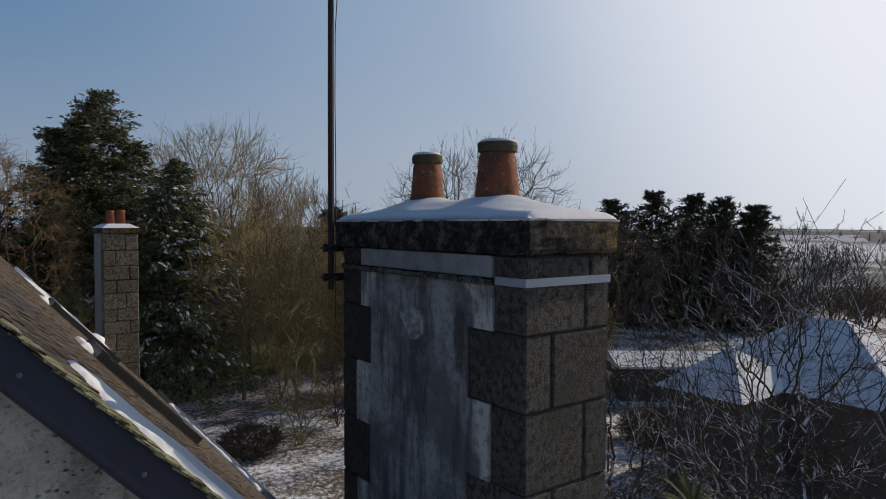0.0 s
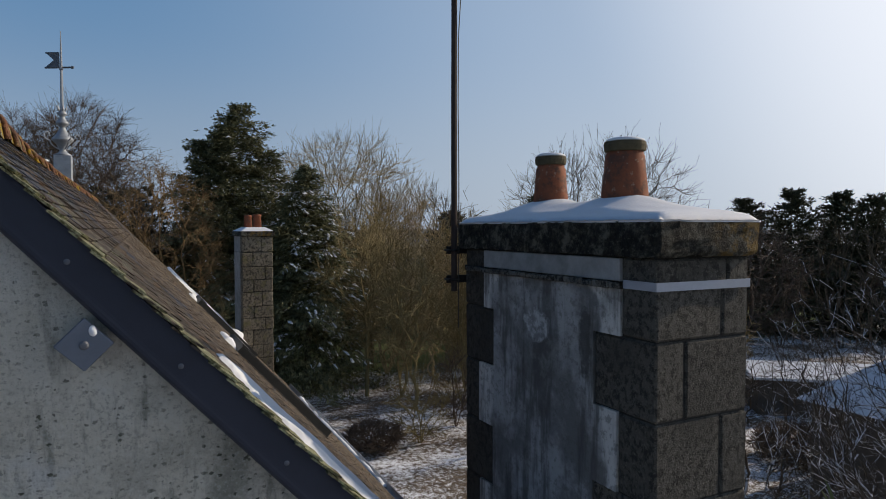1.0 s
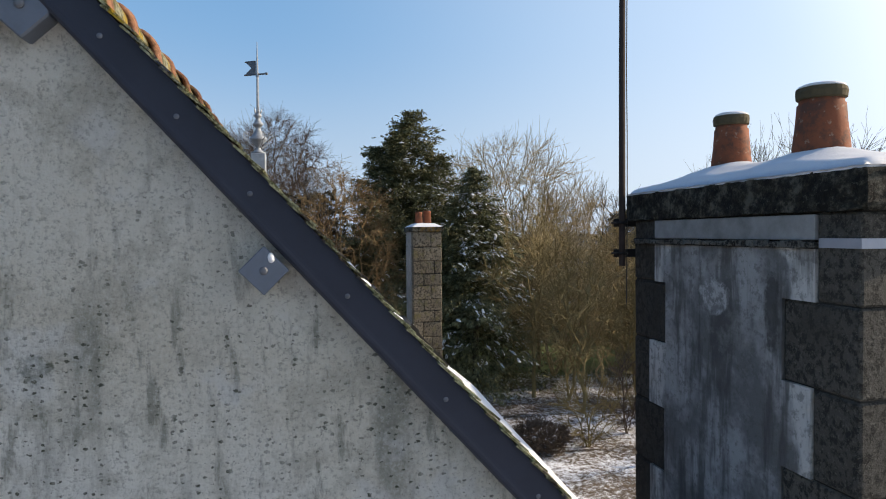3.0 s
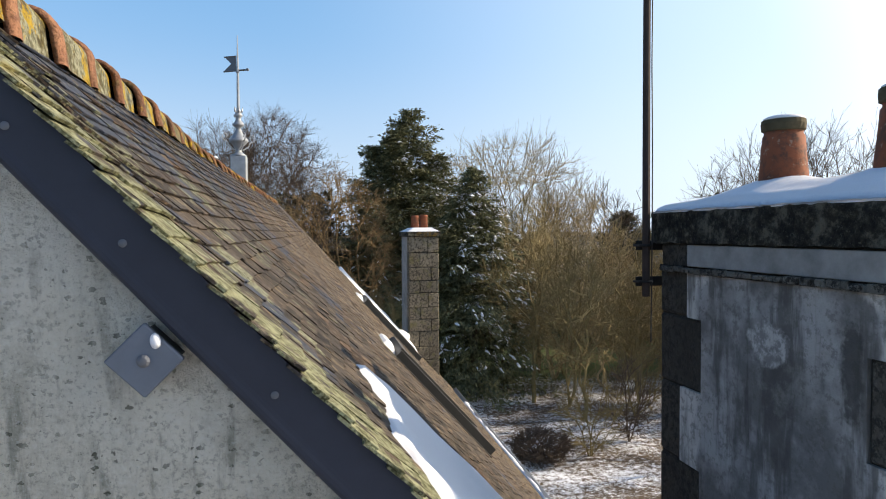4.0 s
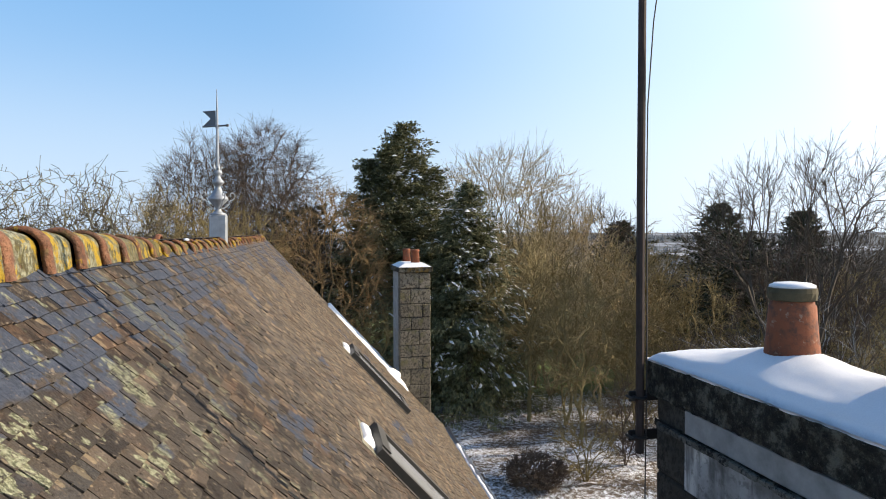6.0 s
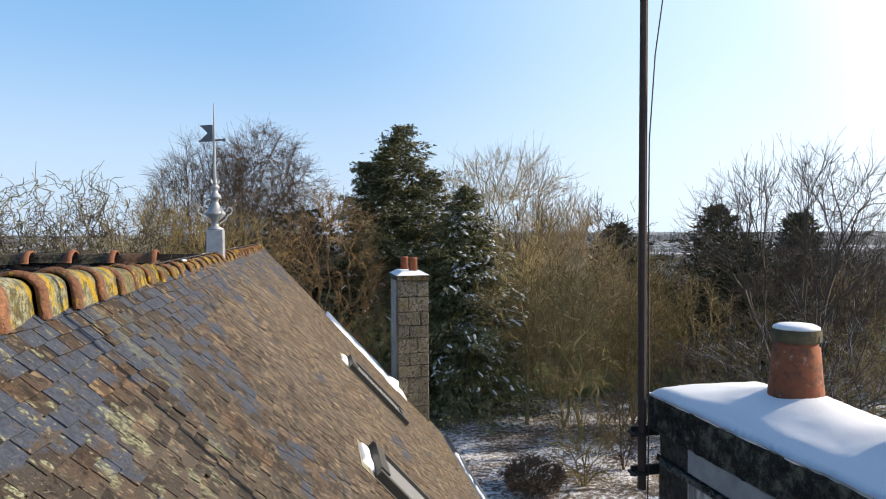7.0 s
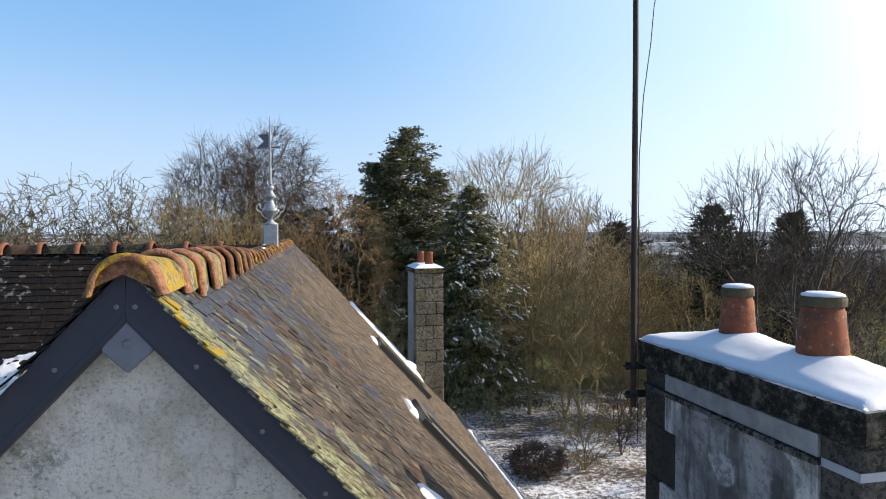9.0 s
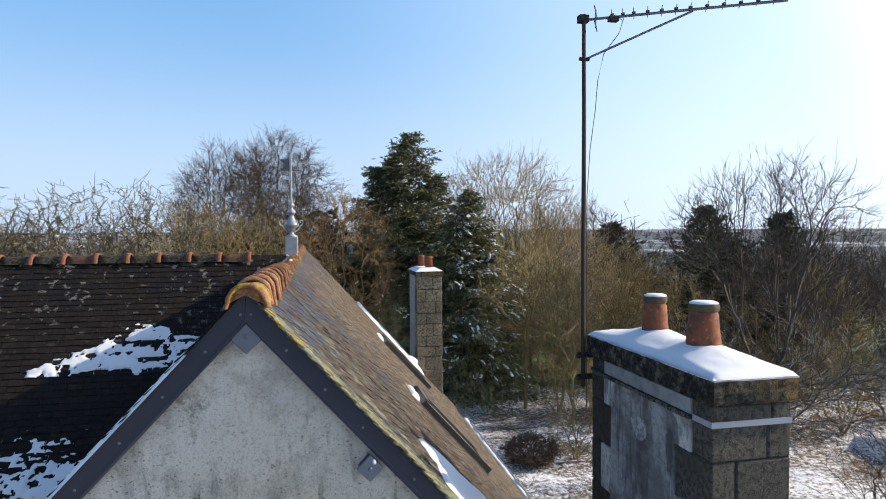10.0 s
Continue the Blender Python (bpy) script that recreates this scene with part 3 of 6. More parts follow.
def prism(points, axis, a, b, bevel=0.0, seg=1):
    """A polygon drawn in the two axes other than axis, pulled from a to b along it."""
    bm = bmesh.new()
    rest = [i for i in range(3) if i != axis]

    def at(p, d):
        c = [0.0, 0.0, 0.0]
        c[rest[0]], c[rest[1]], c[axis] = p[0], p[1], d
        return bm.verts.new(c)
    lo, hi = [at(p, a) for p in points], [at(p, b) for p in points]
    n = len(points)
    bm.faces.new(lo)
    bm.faces.new(hi[::-1])
    for i in range(n):
        bm.faces.new((lo[i], hi[i], hi[(i + 1) % n], lo[(i + 1) % n]))
    bmesh.ops.recalc_face_normals(bm, faces=bm.faces)
    if bevel:
        bmesh.ops.bevel(bm, geom=list(bm.edges), offset=bevel, segments=seg, profile=0.5, affect="EDGES")
    return bm


def lathe(profile, n=20, cx=0.0, cy=0.0, wob=0.0, bm=None):
    """A profile of (radius, height) turned round the upright axis at (cx, cy)."""
    bm = bm or bmesh.new()
    rings = []
    for r, z in profile:
        rings.append([bm.verts.new((cx + (r + random.uniform(-wob, wob)) * math.cos(2 * math.pi * i / n), cy + (r + random.uniform(-wob, wob)) * math.sin(2 * math.pi * i / n), z)) for i in range(n)])
    for a, b in zip(rings, rings[1:]):
        for i in range(n):
            bm.faces.new((a[i], a[(i + 1) % n], b[(i + 1) % n], b[i]))
    bm.faces.new(rings[0][::-1])
    bm.faces.new(rings[-1])
    return bm


def tube(points, radii, n=8, bm=None):
    """A round bar along points."""
    bm = bm or bmesh.new()
    pts = [Vector(p) for p in points]
    if not hasattr(radii, "__len__"):
        radii = [radii] * len(pts)
    rings = []
    for i, p in enumerate(pts):
        d = (pts[min(i + 1, len(pts) - 1)] - pts[max(i - 1, 0)]).normalized()
        side = d.cross(Vector((0.0, 0.0, 1.0)) if abs(d.z) < 0.95 else Vector((1.0, 0.0, 0.0))).normalized()
        up = side.cross(d)
        rings.append([bm.verts.new(p + radii[i] * (math.cos(2 * math.pi * j / n) * side + math.sin(2 * math.pi * j / n) * up)) for j in range(n)])
    for a, b in zip(rings, rings[1:]):
        for j in range(n):
            bm.faces.new((a[j], a[(j + 1) % n], b[(j + 1) % n], b[j]))
    bm.faces.new(rings[0][::-1])
    bm.faces.new(rings[-1])
    return bm


# ---- ground and distance ----
def ground_height(x, y):
    d = math.hypot(x - 5, y - 12)
    fall = min(max((d - 38) / 160, 0), 1)
    fall = fall * fall * (3 - 2 * fall)
    z = -15 * fall
    rise = min(max((d - 900) / 500, 0), 1)
    z += rise * rise * (3 - 2 * rise) * (15 + 6 * noise.noise((x * 0.0018, y * 0.0018, 0.3)))
    if d > 120:
        z += 5 * noise.noise((x * 0.004, y * 0.004, 2.0)) * min(1, (d - 120) / 200)
    return z + 0.10 * noise.noise((x * 0.25, y * 0.25, 0)) * max(0, 1 - d / 80)


def build_ground():
    rings = [0] + [1.5 * 1.09 ** i for i in range(86)]
    rings = [r for r in rings if r < 2600] + [2600]
    n = 120
    verts, faces = [(5, 12, ground_height(5, 12))], []
    for r in rings[1:]:
        for i in range(n):
            a = 2 * math.pi * i / n
            x, y = 5 + r * math.cos(a), 12 + r * math.sin(a)
            verts.append((x, y, ground_height(x, y)))
    for i in range(n):
        faces.append((0, 1 + i, 1 + (i + 1) % n))
    for k in range(len(rings) - 2):
        for i in range(n):
            a, b = 1 + k * n + i, 1 + k * n + (i + 1) % n
            faces.append((a, a + n, b + n, b))
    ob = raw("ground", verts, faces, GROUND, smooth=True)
    tagged(ob, "thin snow over leaf litter and lawn, fields beyond", "ground", kind="structure")


build_ground()


# ---- trees ----
def limbs_mesh(rows, thin=0.006):
    """Tapered bars for all limbs: six-sided for the trunk, three-sided for twigs."""
    verts, faces = [], []
    for p, q, a, b, depth in rows:
        n = 7 if depth == 0 else (5 if depth <= 3 else 3)
        a, b = max(a, thin), max(b, thin * 0.8)
        d = (q - p)
        if d.length < 1e-5:
            continue
        d.normalize()
        side = d.orthogonal().normalized()
        other = d.cross(side)
        s = len(verts)
        for c, r in ((p - d * a * 0.3, a), (q + d * b * 0.3, b)):
            for j in range(n):
                w = c + r * (math.cos(2 * math.pi * j / n) * side + math.sin(2 * math.pi * j / n) * other)
                verts.append((w.x, w.y, w.z))
        for j in range(n):
            faces.append((s + j, s + (j + 1) % n, s + n + (j + 1) % n, s + n + j))
    return verts, faces


def fan(seed, height, width, base=0.1, ends=500, stems=3, crook=0.06, up=0.25, droop=0.0, fork=0.33, side=5, twig=0.5, thin=0.012, gain=0.37, hollow=0.25, rise=-2.0, wild=0.55, knots=0):
    """The limbs of a bare tree whose shoots end on an uneven rounded head: limbs lead to the middle of the
    shoots that they carry and fork again and again, and every shoot bears a few side twigs."""
    rng = random.Random(seed)
    out = []
    mid, hz, hw = (base + 1) / 2 * height, (1 - base) / 2 * height, width / 2
    tips = []
    while len(tips) < ends:
        v = Vector((rng.gauss(0, 1), rng.gauss(0, 1), rng.gauss(0, 1))).normalized()
        s = (hollow + (1 - hollow) * rng.random()) ** 0.3 * (1 + 0.16 * noise.noise(v * 1.7 + Vector((seed * 3.7, 0, 0))) + 0.04 * rng.gauss(0, 1))
        p = Vector((v.x * hw * s, v.y * hw * s, mid + v.z * hz * s))
        if p.z > 0.04 * height and v.z > rise:
            tips.append(p)

    def curve(p, d, q, r0, r1, steps, depth):
        length = (q - p).length
        bend = Vector((rng.gauss(0, crook), rng.gauss(0, crook), rng.gauss(0, crook) - up * 0.3 + droop)) * length
        c = p.lerp(q, 0.5) * 0.35 + (p + d * length * 0.5) * 0.65 + bend
        steps += knots
        rows, a = [], p
        for i in range(1, steps + 1):
            t = i / steps
            b = p * (1 - t) ** 2 + c * 2 * t * (1 - t) + q * t * t
            if i < steps:
                b += Vector((rng.gauss(0, 1), rng.gauss(0, 1), rng.gauss(0, 1))) * crook * length * (0.16 if knots else 0.22)
            out.append((a, b, r0 + (r1 - r0) * (i - 1) / steps, r0 + (r1 - r0) * t, depth))
            rows.append((a, b))
            a = b
        return rows, (q - c).normalized()

    def size(n):
        return thin * n ** gain

    def shoot(p, d, q):
        rows, _ = curve(p, d, q, thin * 1.2, thin * 0.6, 3, 9)
        for k in range(side):
            a, b = rng.choice(rows)
            o = a.lerp(b, rng.random())
            e = ((b - a).normalized() * 0.8 + Vector((rng.gauss(0, wild), rng.gauss(0, wild), rng.gauss(0.25 * up - 1.6 * droop, wild * 0.73)))).normalized()
            out.append((o, o + e * twig * rng.uniform(0.4, 1.3), thin * 0.75, thin * 0.6, 9))

    def limb(p, d, pts, depth):
        n = len(pts)
        if n <= 2:
            for q in pts:
                shoot(p, d, q)
            return
        c = sum(pts, Vector()) / n
        t = fork * rng.uniform(0.75, 1.25)
        if depth == 0:
            t = (base + 0.1) if stems == 1 else 0.03
        q = p.lerp(c, t)
        _, e = curve(p, d, q, size(n), size(n) * 0.88, 3 if n > 40 else 2, min(depth, 8) if n > 30 else 8)
        groups = [pts]
        for _ in range(1 if depth or stems < 3 else 2):
            cut = []
            for g in groups:
                axis = (rng.choice(g) - rng.choice(g)) + (rng.choice(g) - c) * 0.3
                g = sorted(g, key=axis.dot)
                m = max(1, min(len(g) - 1, int(len(g) * rng.uniform(0.2, 0.8))))
                cut += [g[:m], g[m:]]
            groups = cut
        for g in groups:
            limb(q, e, g, depth + 1)

    limb(Vector((0, 0, -0.15)), Vector((0, 0, 1)), tips, 0)
    return out


def bare_tree(name, x, y, seed, label, material, category="tree", **kw):
    rows = fan(seed, **kw)
    thin = kw.get("thin", 0.012) * 0.6
    ob = thing(name, pose(x, y, ground_height(x, y) - 0.05), label, category)
    v, f = limbs_mesh([r for r in rows if r[4] <= 3], thin)
    raw("trunk", v, f, material, ob)
    v, f = limbs_mesh([r for r in rows if r[4] > 3], thin)
    raw("crown", v, f, material, ob)
    return ob


def sprays(rng, branches, height, radius, low=0.04, ragged=0.3, size=0.5, droop=0.5, power=0.75, per=55):
    """Evergreen leaves in flat sprays along many uneven branches, as small leaning triangles; also the places of the outermost ones."""
    verts, faces, outer = [], [], []
    for i in range(branches):
        h = low + (1 - low) * ((i + rng.random()) / branches) ** 1.1
        a = i * 2.4 + rng.gauss(0, 0.5)
        reach = radius * max(0.02, 1 - h) ** power * min(1.0, 0.6 + 2.5 * h) * rng.uniform(1 - ragged, 1 + ragged * 0.7) + 0.15
        lift = -0.25 + 1.15 * h + rng.gauss(0, 0.16)
        root = Vector((0, 0, h * height - 0.2 * reach))
        d = Vector((math.cos(a), math.sin(a), lift)).normalized()
        bend = Vector((-math.sin(a), math.cos(a), 0)) * rng.gauss(0, 0.2)
        count = int(per * (0.35 + 0.65 * reach / radius))
        for k in range(count):
            s = 0.12 + 0.88 * rng.random() ** 0.7
            axis = root + d * reach * s + bend * reach * s * s - Vector((0, 0, droop * 0.35 * reach * s * s))
            w = 0.20 * reach * (1.15 - s) + 0.10
            c = axis + Vector((rng.gauss(0, w), rng.gauss(0, w), rng.gauss(0, w * 0.45)))
            outward = (d + Vector((rng.gauss(0, 0.35), rng.gauss(0, 0.35), rng.gauss(-droop * 0.5, 0.3)))).normalized()
            if s > 0.6 and c.z > axis.z - 0.05:
                outer.append((c, outward))
            side = outward.cross(Vector((0, 0, 1))).normalized()
            z = size * rng.uniform(0.5, 1.2)
            for j in range(5):
                t = rng.uniform(-1.0, 1.0)
                e = (outward + side * t * 0.9 + Vector((rng.gauss(0, 0.2), rng.gauss(0, 0.2), rng.gauss(0, 0.25)))).normalized()
                f = e.cross(Vector((rng.gauss(0, 0.6), rng.gauss(0, 0.6), 1))).normalized() * z * rng.uniform(0.07, 0.14)
                p = c + side * t * z * 0.25
                q = p + e * z * rng.uniform(0.5, 1.0) - Vector((0, 0, z * droop * 0.3))
                n = len(verts)
                m = (p + q) / 2
                verts += [tuple(p), tuple(m + f), tuple(q), tuple(m - f)]
                faces.append((n, n + 1, n + 2, n + 3))
    return verts, faces, outer


def clods(rng, spots, size):
    """Small pads of snow lying on sprays: long, thin, drooping outwards, uneven."""
    verts, faces = [], []
    for c, d in spots:
        s = size * rng.uniform(0.35, 1.2)
        k = len(verts)
        side = d.cross(Vector((0, 0, 1))).normalized()
        c = c + d * 0.06
        n = 7
        for j in range(n):
            a = 2 * math.pi * j / n
            r = s * rng.uniform(0.5, 1.15)
            p = c + d * math.cos(a) * r * 1.5 + side * math.sin(a) * r * 0.62 - Vector((0, 0, 0.35 * r * (1 + math.cos(a))))
            verts.append(tuple(p))
        verts.append(tuple(c + Vector((0, 0, s * 0.26))))
        for j in range(n):
            faces.append((k + j, k + (j + 1) % n, k + n))
    return verts, faces


def evergreen(name, x, y, seed, height, radius, label, material, n=5000, snow=0, size=0.5, low=0.04, leaders=(), **kw):
    rng = random.Random(seed)
    ob = thing(name, pose(x, y, ground_height(x, y) - 0.05), label, "tree")
    part("trunk", tube([(0, 0, -0.1), (0.05, 0, height * 0.4), (0, 0.05, height * 0.93)], [height * 0.018, height * 0.011, 0.02], 8), BARK, ob)
    v, f, outer = sprays(rng, n, height, radius, low, size=size, **kw)
    for dx, dy, share, wide in leaders:
        v1, f1, o1 = sprays(rng, int(n * 0.45), height * share, radius * wide, 0.45, size=size, **kw)
        k, d = len(v), Vector((dx, dy, 0))
        v += [(a + dx, b + dy, c) for a, b, c in v1]
        f += [tuple(i + k for i in q) for q in f1]
        outer += [(c + d, e) for c, e in o1]
    raw("crown", v, f, material, ob)
    if snow:
        high = [o for o in outer if 0.12 < o[0].z / height < 0.90]
        high = [o for o in high if noise.noise(o[0] * 0.9) + 0.35 * o[1].x > 0.02]
        v, f = clods(rng, rng.sample(high, min(snow, len(high))), 0.14)
        tagged(raw("snow", v, f, SNOW, ob), "clods of snow on the outer sprays", kind="stuff")
    return ob


# ---- the house: its own axes, turned a degree against the chimney ----
HOUSE_Y, DRIFT = 1.87, -1.03
APEX_X, APEX_Z, PITCH, PITCH_L = -0.58, 8.245, 1.10, 1.06
EAVE_X, EAVE_L, FAR = 3.12, -4.6, 12.45
house = thing("house", pose(0, HOUSE_Y, 0, 0, 0, DRIFT), "old rendered house with lichened slate roof and clay ridge", "house")


SINK = 0.075


def roof_z(x):
    """The height of the verges' upper edge."""
    return APEX_Z - PITCH * (x - APEX_X) if x > APEX_X else APEX_Z - PITCH_L * (APEX_X - x)


def verge_kick(u):
    """How far the slates rise towards the two verges of the sunny slope."""
    s = min(max(u / 0.8, 0.0), 1.0)
    f = min(max((FAR - u) / 0.6, 0.0), 1.0)
    return SINK * (1 - s * s * (3 - 2 * s)) + 0.03 * (1 - f * f * (3 - 2 * f))


def ridge_sag(u):
    """How far the ridge tiles have sunk behind the gable."""
    s = min(max((u - 0.8) / 4.2, 0.0), 1.0)
    return 0.105 * s * s * (3 - 2 * s) - 0.008


def slope_z(x, u=2.0):
    """The height of the slates on the sunny slope."""
    return APEX_Z - SINK - PITCH * (x - APEX_X) + verge_kick(u)


def build_walls():
    top = lambda x: roof_z(x) - 0.10
    pts = [(EAVE_L + 0.35, -0.2), (EAVE_X - 0.3, -0.2), (EAVE_X - 0.3, top(EAVE_X - 0.3)), (APEX_X, top(APEX_X)), (EAVE_L + 0.35, top(EAVE_L + 0.35))]
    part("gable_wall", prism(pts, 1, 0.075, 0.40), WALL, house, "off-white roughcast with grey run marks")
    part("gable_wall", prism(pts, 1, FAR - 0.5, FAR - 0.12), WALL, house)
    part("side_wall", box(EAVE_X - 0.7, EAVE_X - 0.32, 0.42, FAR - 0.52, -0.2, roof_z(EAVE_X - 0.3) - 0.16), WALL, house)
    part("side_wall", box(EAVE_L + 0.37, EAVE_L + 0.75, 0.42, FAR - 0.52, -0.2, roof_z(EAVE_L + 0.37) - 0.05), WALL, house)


def slab(x0, x1, y0, y1, fz, low, high):
    """A sheet of boards under slates between two lines, low and high below the slates' face."""
    return prism([(x0, fz(x0) - low), (x1, fz(x1) - low), (x1, fz(x1) - high), (x0, fz(x0) - high)], 1, y0, y1)


def slate_rows(origin, along, down, normal, length, depth, gauge=0.074, width=0.130, skip=None, seed=3, kick=None, gap_line=None):
    """Yields the eight corners of every slate of a slope: each tilted a little, rough-edged, lapping the one below."""
    rng = random.Random(seed)
    rows = int(depth / gauge)
    for i in range(rows):
        d0 = i * gauge
        edge = -0.016 - rng.uniform(0, 0.008)
        shift = (i % 2) * width / 2 + rng.uniform(-0.012, 0.012)
        first = True
        u = -shift - 0.02
        while u < length:
            w = width * rng.uniform(0.86, 1.12)
            a, b = max(u + 0.0035, edge), min(u + w - 0.0035, length)
            u += w
            if first and b - a >= 0.03:
                a, first = edge, False
            cut = [(a, b)]
            # slates are parted along this line so that a thin dark gap shows
            if gap_line and a < gap_line - 0.06 * d0 < b:
                m = gap_line - 0.06 * d0
                cut = [(a, m - 0.005), (m + 0.006, b)]
            for a, b in cut:
                if b - a < 0.015 or (skip and skip((a + b) / 2, d0 + gauge / 2)):
                    continue
                lift = 0.010 + rng.uniform(0, 0.006)
                drop = gauge + rng.uniform(-0.004, 0.007) + (rng.random() < 0.03) * rng.uniform(-0.03, 0.02)
                skew = rng.uniform(-0.004, 0.004)
                c = [(a, d0 - 0.03, 0.0), (b, d0 - 0.03, 0.0), (b, d0 + drop + skew, lift), (a, d0 + drop - skew, lift + rng.uniform(-0.002, 0.002))]
                if kick:
                    c = [(p, q, h + kick(p)) for p, q, h in c]
                base = [origin + along * p + down * q + normal * (h - 0.006) for p, q, h in c]
                top = [v + normal * 0.007 for v in base]
                yield (a + b) / 2, d0, top + base


SLATE_FACES = [(0, 3, 2, 1), (3, 7, 6, 2), (0, 4, 7, 3), (2, 6, 5, 1), (0, 1, 5, 4)]


def slates(name, roof, material, picked=None, **kw):
    """Slates of a slope: those that picked() names are objects of their own, the rest is one mesh."""
    verts, faces, single = [], [], []
    for u, d, corners in slate_rows(**kw):
        if picked and picked(u, d):
            single.append(corners)
        else:
            k = len(verts)
            verts += [tuple(v) for v in corners]
            faces += [tuple(k + i for i in f) for f in SLATE_FACES]
    ob = raw(name, verts, faces, material, roof)
    tagged(ob, kind="stuff")
    return single


def build_roof():
    n = Vector((PITCH, 0, 1)).normalized()
    down = Vector((1, 0, -PITCH)).normalized()
    depth = (EAVE_X - APEX_X) * math.hypot(1, PITCH)
    roof = part("roof", slab(APEX_X, EAVE_X - 0.02, 0.03, FAR - 0.02, slope_z, 0.03, 0.09), FRAME, house, "slate slope with lichen, moss and patches of snow")
    holes = [(4.16, 4.94), (8.46, 9.24)]

    def skip(u, d):
        x = APEX_X + d / math.hypot(1, PITCH)
        return (any(a - 0.02 < u < b + 0.02 for a, b in holes) and 0.95 < x < 1.88)

    single = slates("slating", roof, SLATE, lambda u, d: u < 1.6 and d < 2.75, origin=Vector((APEX_X, 0.0, APEX_Z - SINK)), along=Vector((0, 1, 0)), down=down, normal=n, length=FAR, depth=depth, skip=skip, kick=lambda u: verge_kick(u) / math.hypot(1, PITCH), gap_line=2.12)
    nl = Vector((-PITCH_L, 0, 1)).normalized()
    dl = Vector((-1, 0, -PITCH_L)).normalized()
    roof_l = part("roof", slab(APEX_X - 0.001, EAVE_L, 0.03, FAR - 0.02, roof_z, SINK + 0.035, SINK + 0.10), FRAME, house)
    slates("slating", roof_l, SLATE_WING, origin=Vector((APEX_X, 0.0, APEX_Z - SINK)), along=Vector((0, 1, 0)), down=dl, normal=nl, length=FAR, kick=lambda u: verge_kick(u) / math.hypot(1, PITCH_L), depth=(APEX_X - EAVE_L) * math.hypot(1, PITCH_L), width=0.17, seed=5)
    return roof, single


def bargeboard(sign, fz, x_end, name="bargeboard"):
    """A sloping board with a rolled lower edge along the gable, and its bolts."""
    n = 3
    f = math.hypot(1, PITCH if sign > 0 else PITCH_L)
    slope = (PITCH if sign > 0 else PITCH_L)
    # section across the board: distance below the slates (upright), outward place
    sec = [(0.004, 0.05), (0.004, 0.0), (0.128, 0.0), (0.140, -0.001), (0.150, -0.004), (0.162, -0.004), (0.173, 0.002), (0.180, 0.014), (0.180, 0.07)]
    bm = bmesh.new()
    rings = []
    xs = [APEX_X + sign * 0.001, APEX_X + sign * 0.9, x_end]
    for x in xs:
        rings.append([bm.verts.new((x, y, fz(x) - d)) for d, y in sec])
    for a, b in zip(rings, rings[1:]):
        for i in range(len(sec)):
            bm.faces.new((a[i], a[(i + 1) % len(sec)], b[(i + 1) % len(sec)], b[i]))
    bm.faces.new(rings[0])
    bm.faces.new(rings[-1][::-1])
    bmesh.ops.recalc_face_normals(bm, faces=bm.faces)
    board = part(name, bm, BOARD, house, "blue-grey painted bargeboard with a rolled lower edge")
    x = 0.027
    while x < abs(x_end - APEX_X) - 0.1:
        cx = APEX_X + sign * x
        bm = lathe([(0.003, 0.0), (0.008, 0.001), (0.0085, 0.0025), (0.005, 0.004), (0.002, 0.0045)], 10)
        bm.transform(pose(cx, 0.0, fz(cx) - 0.095, 90, 0, 0))
        part("bolt", bm, BOLT, board)
        x += 0.178 if x < 0.1 else 0.212 if sign < 0 else (0.20, 0.20, 0.28, 0.30)[min(int(x / 0.22), 3)]
    return board


def purlin_plate(x, z, turn, name="purlin_cap"):
    """A zinc plate folded over a purlin's end, with one bolt."""
    pts = [(-0.052, -0.052), (0.052, -0.052), (0.052, 0.052), (-0.052, 0.052)]
    ob = part(name, prism(pts, 1, -0.012, 0.006, 0.003), PLATE, house, "dull zinc cap on a purlin end")
    part("purlin_end", prism([(a * 0.8, b * 0.8) for a, b in pts], 1, 0.007, 0.074), FRAME, ob, "dark wooden purlin end")
    ob.matrix_basis = pose(x, 0, z, 0, turn, 0)
    bm = lathe([(0.004, 0.0), (0.012, 0.001), (0.013, 0.005), (0.008, 0.009), (0.003, 0.010)], 10)
    bm.transform(pose(0, -0.012, 0, 90, 0, 0))
    part("bolt", bm, BOLT, ob)


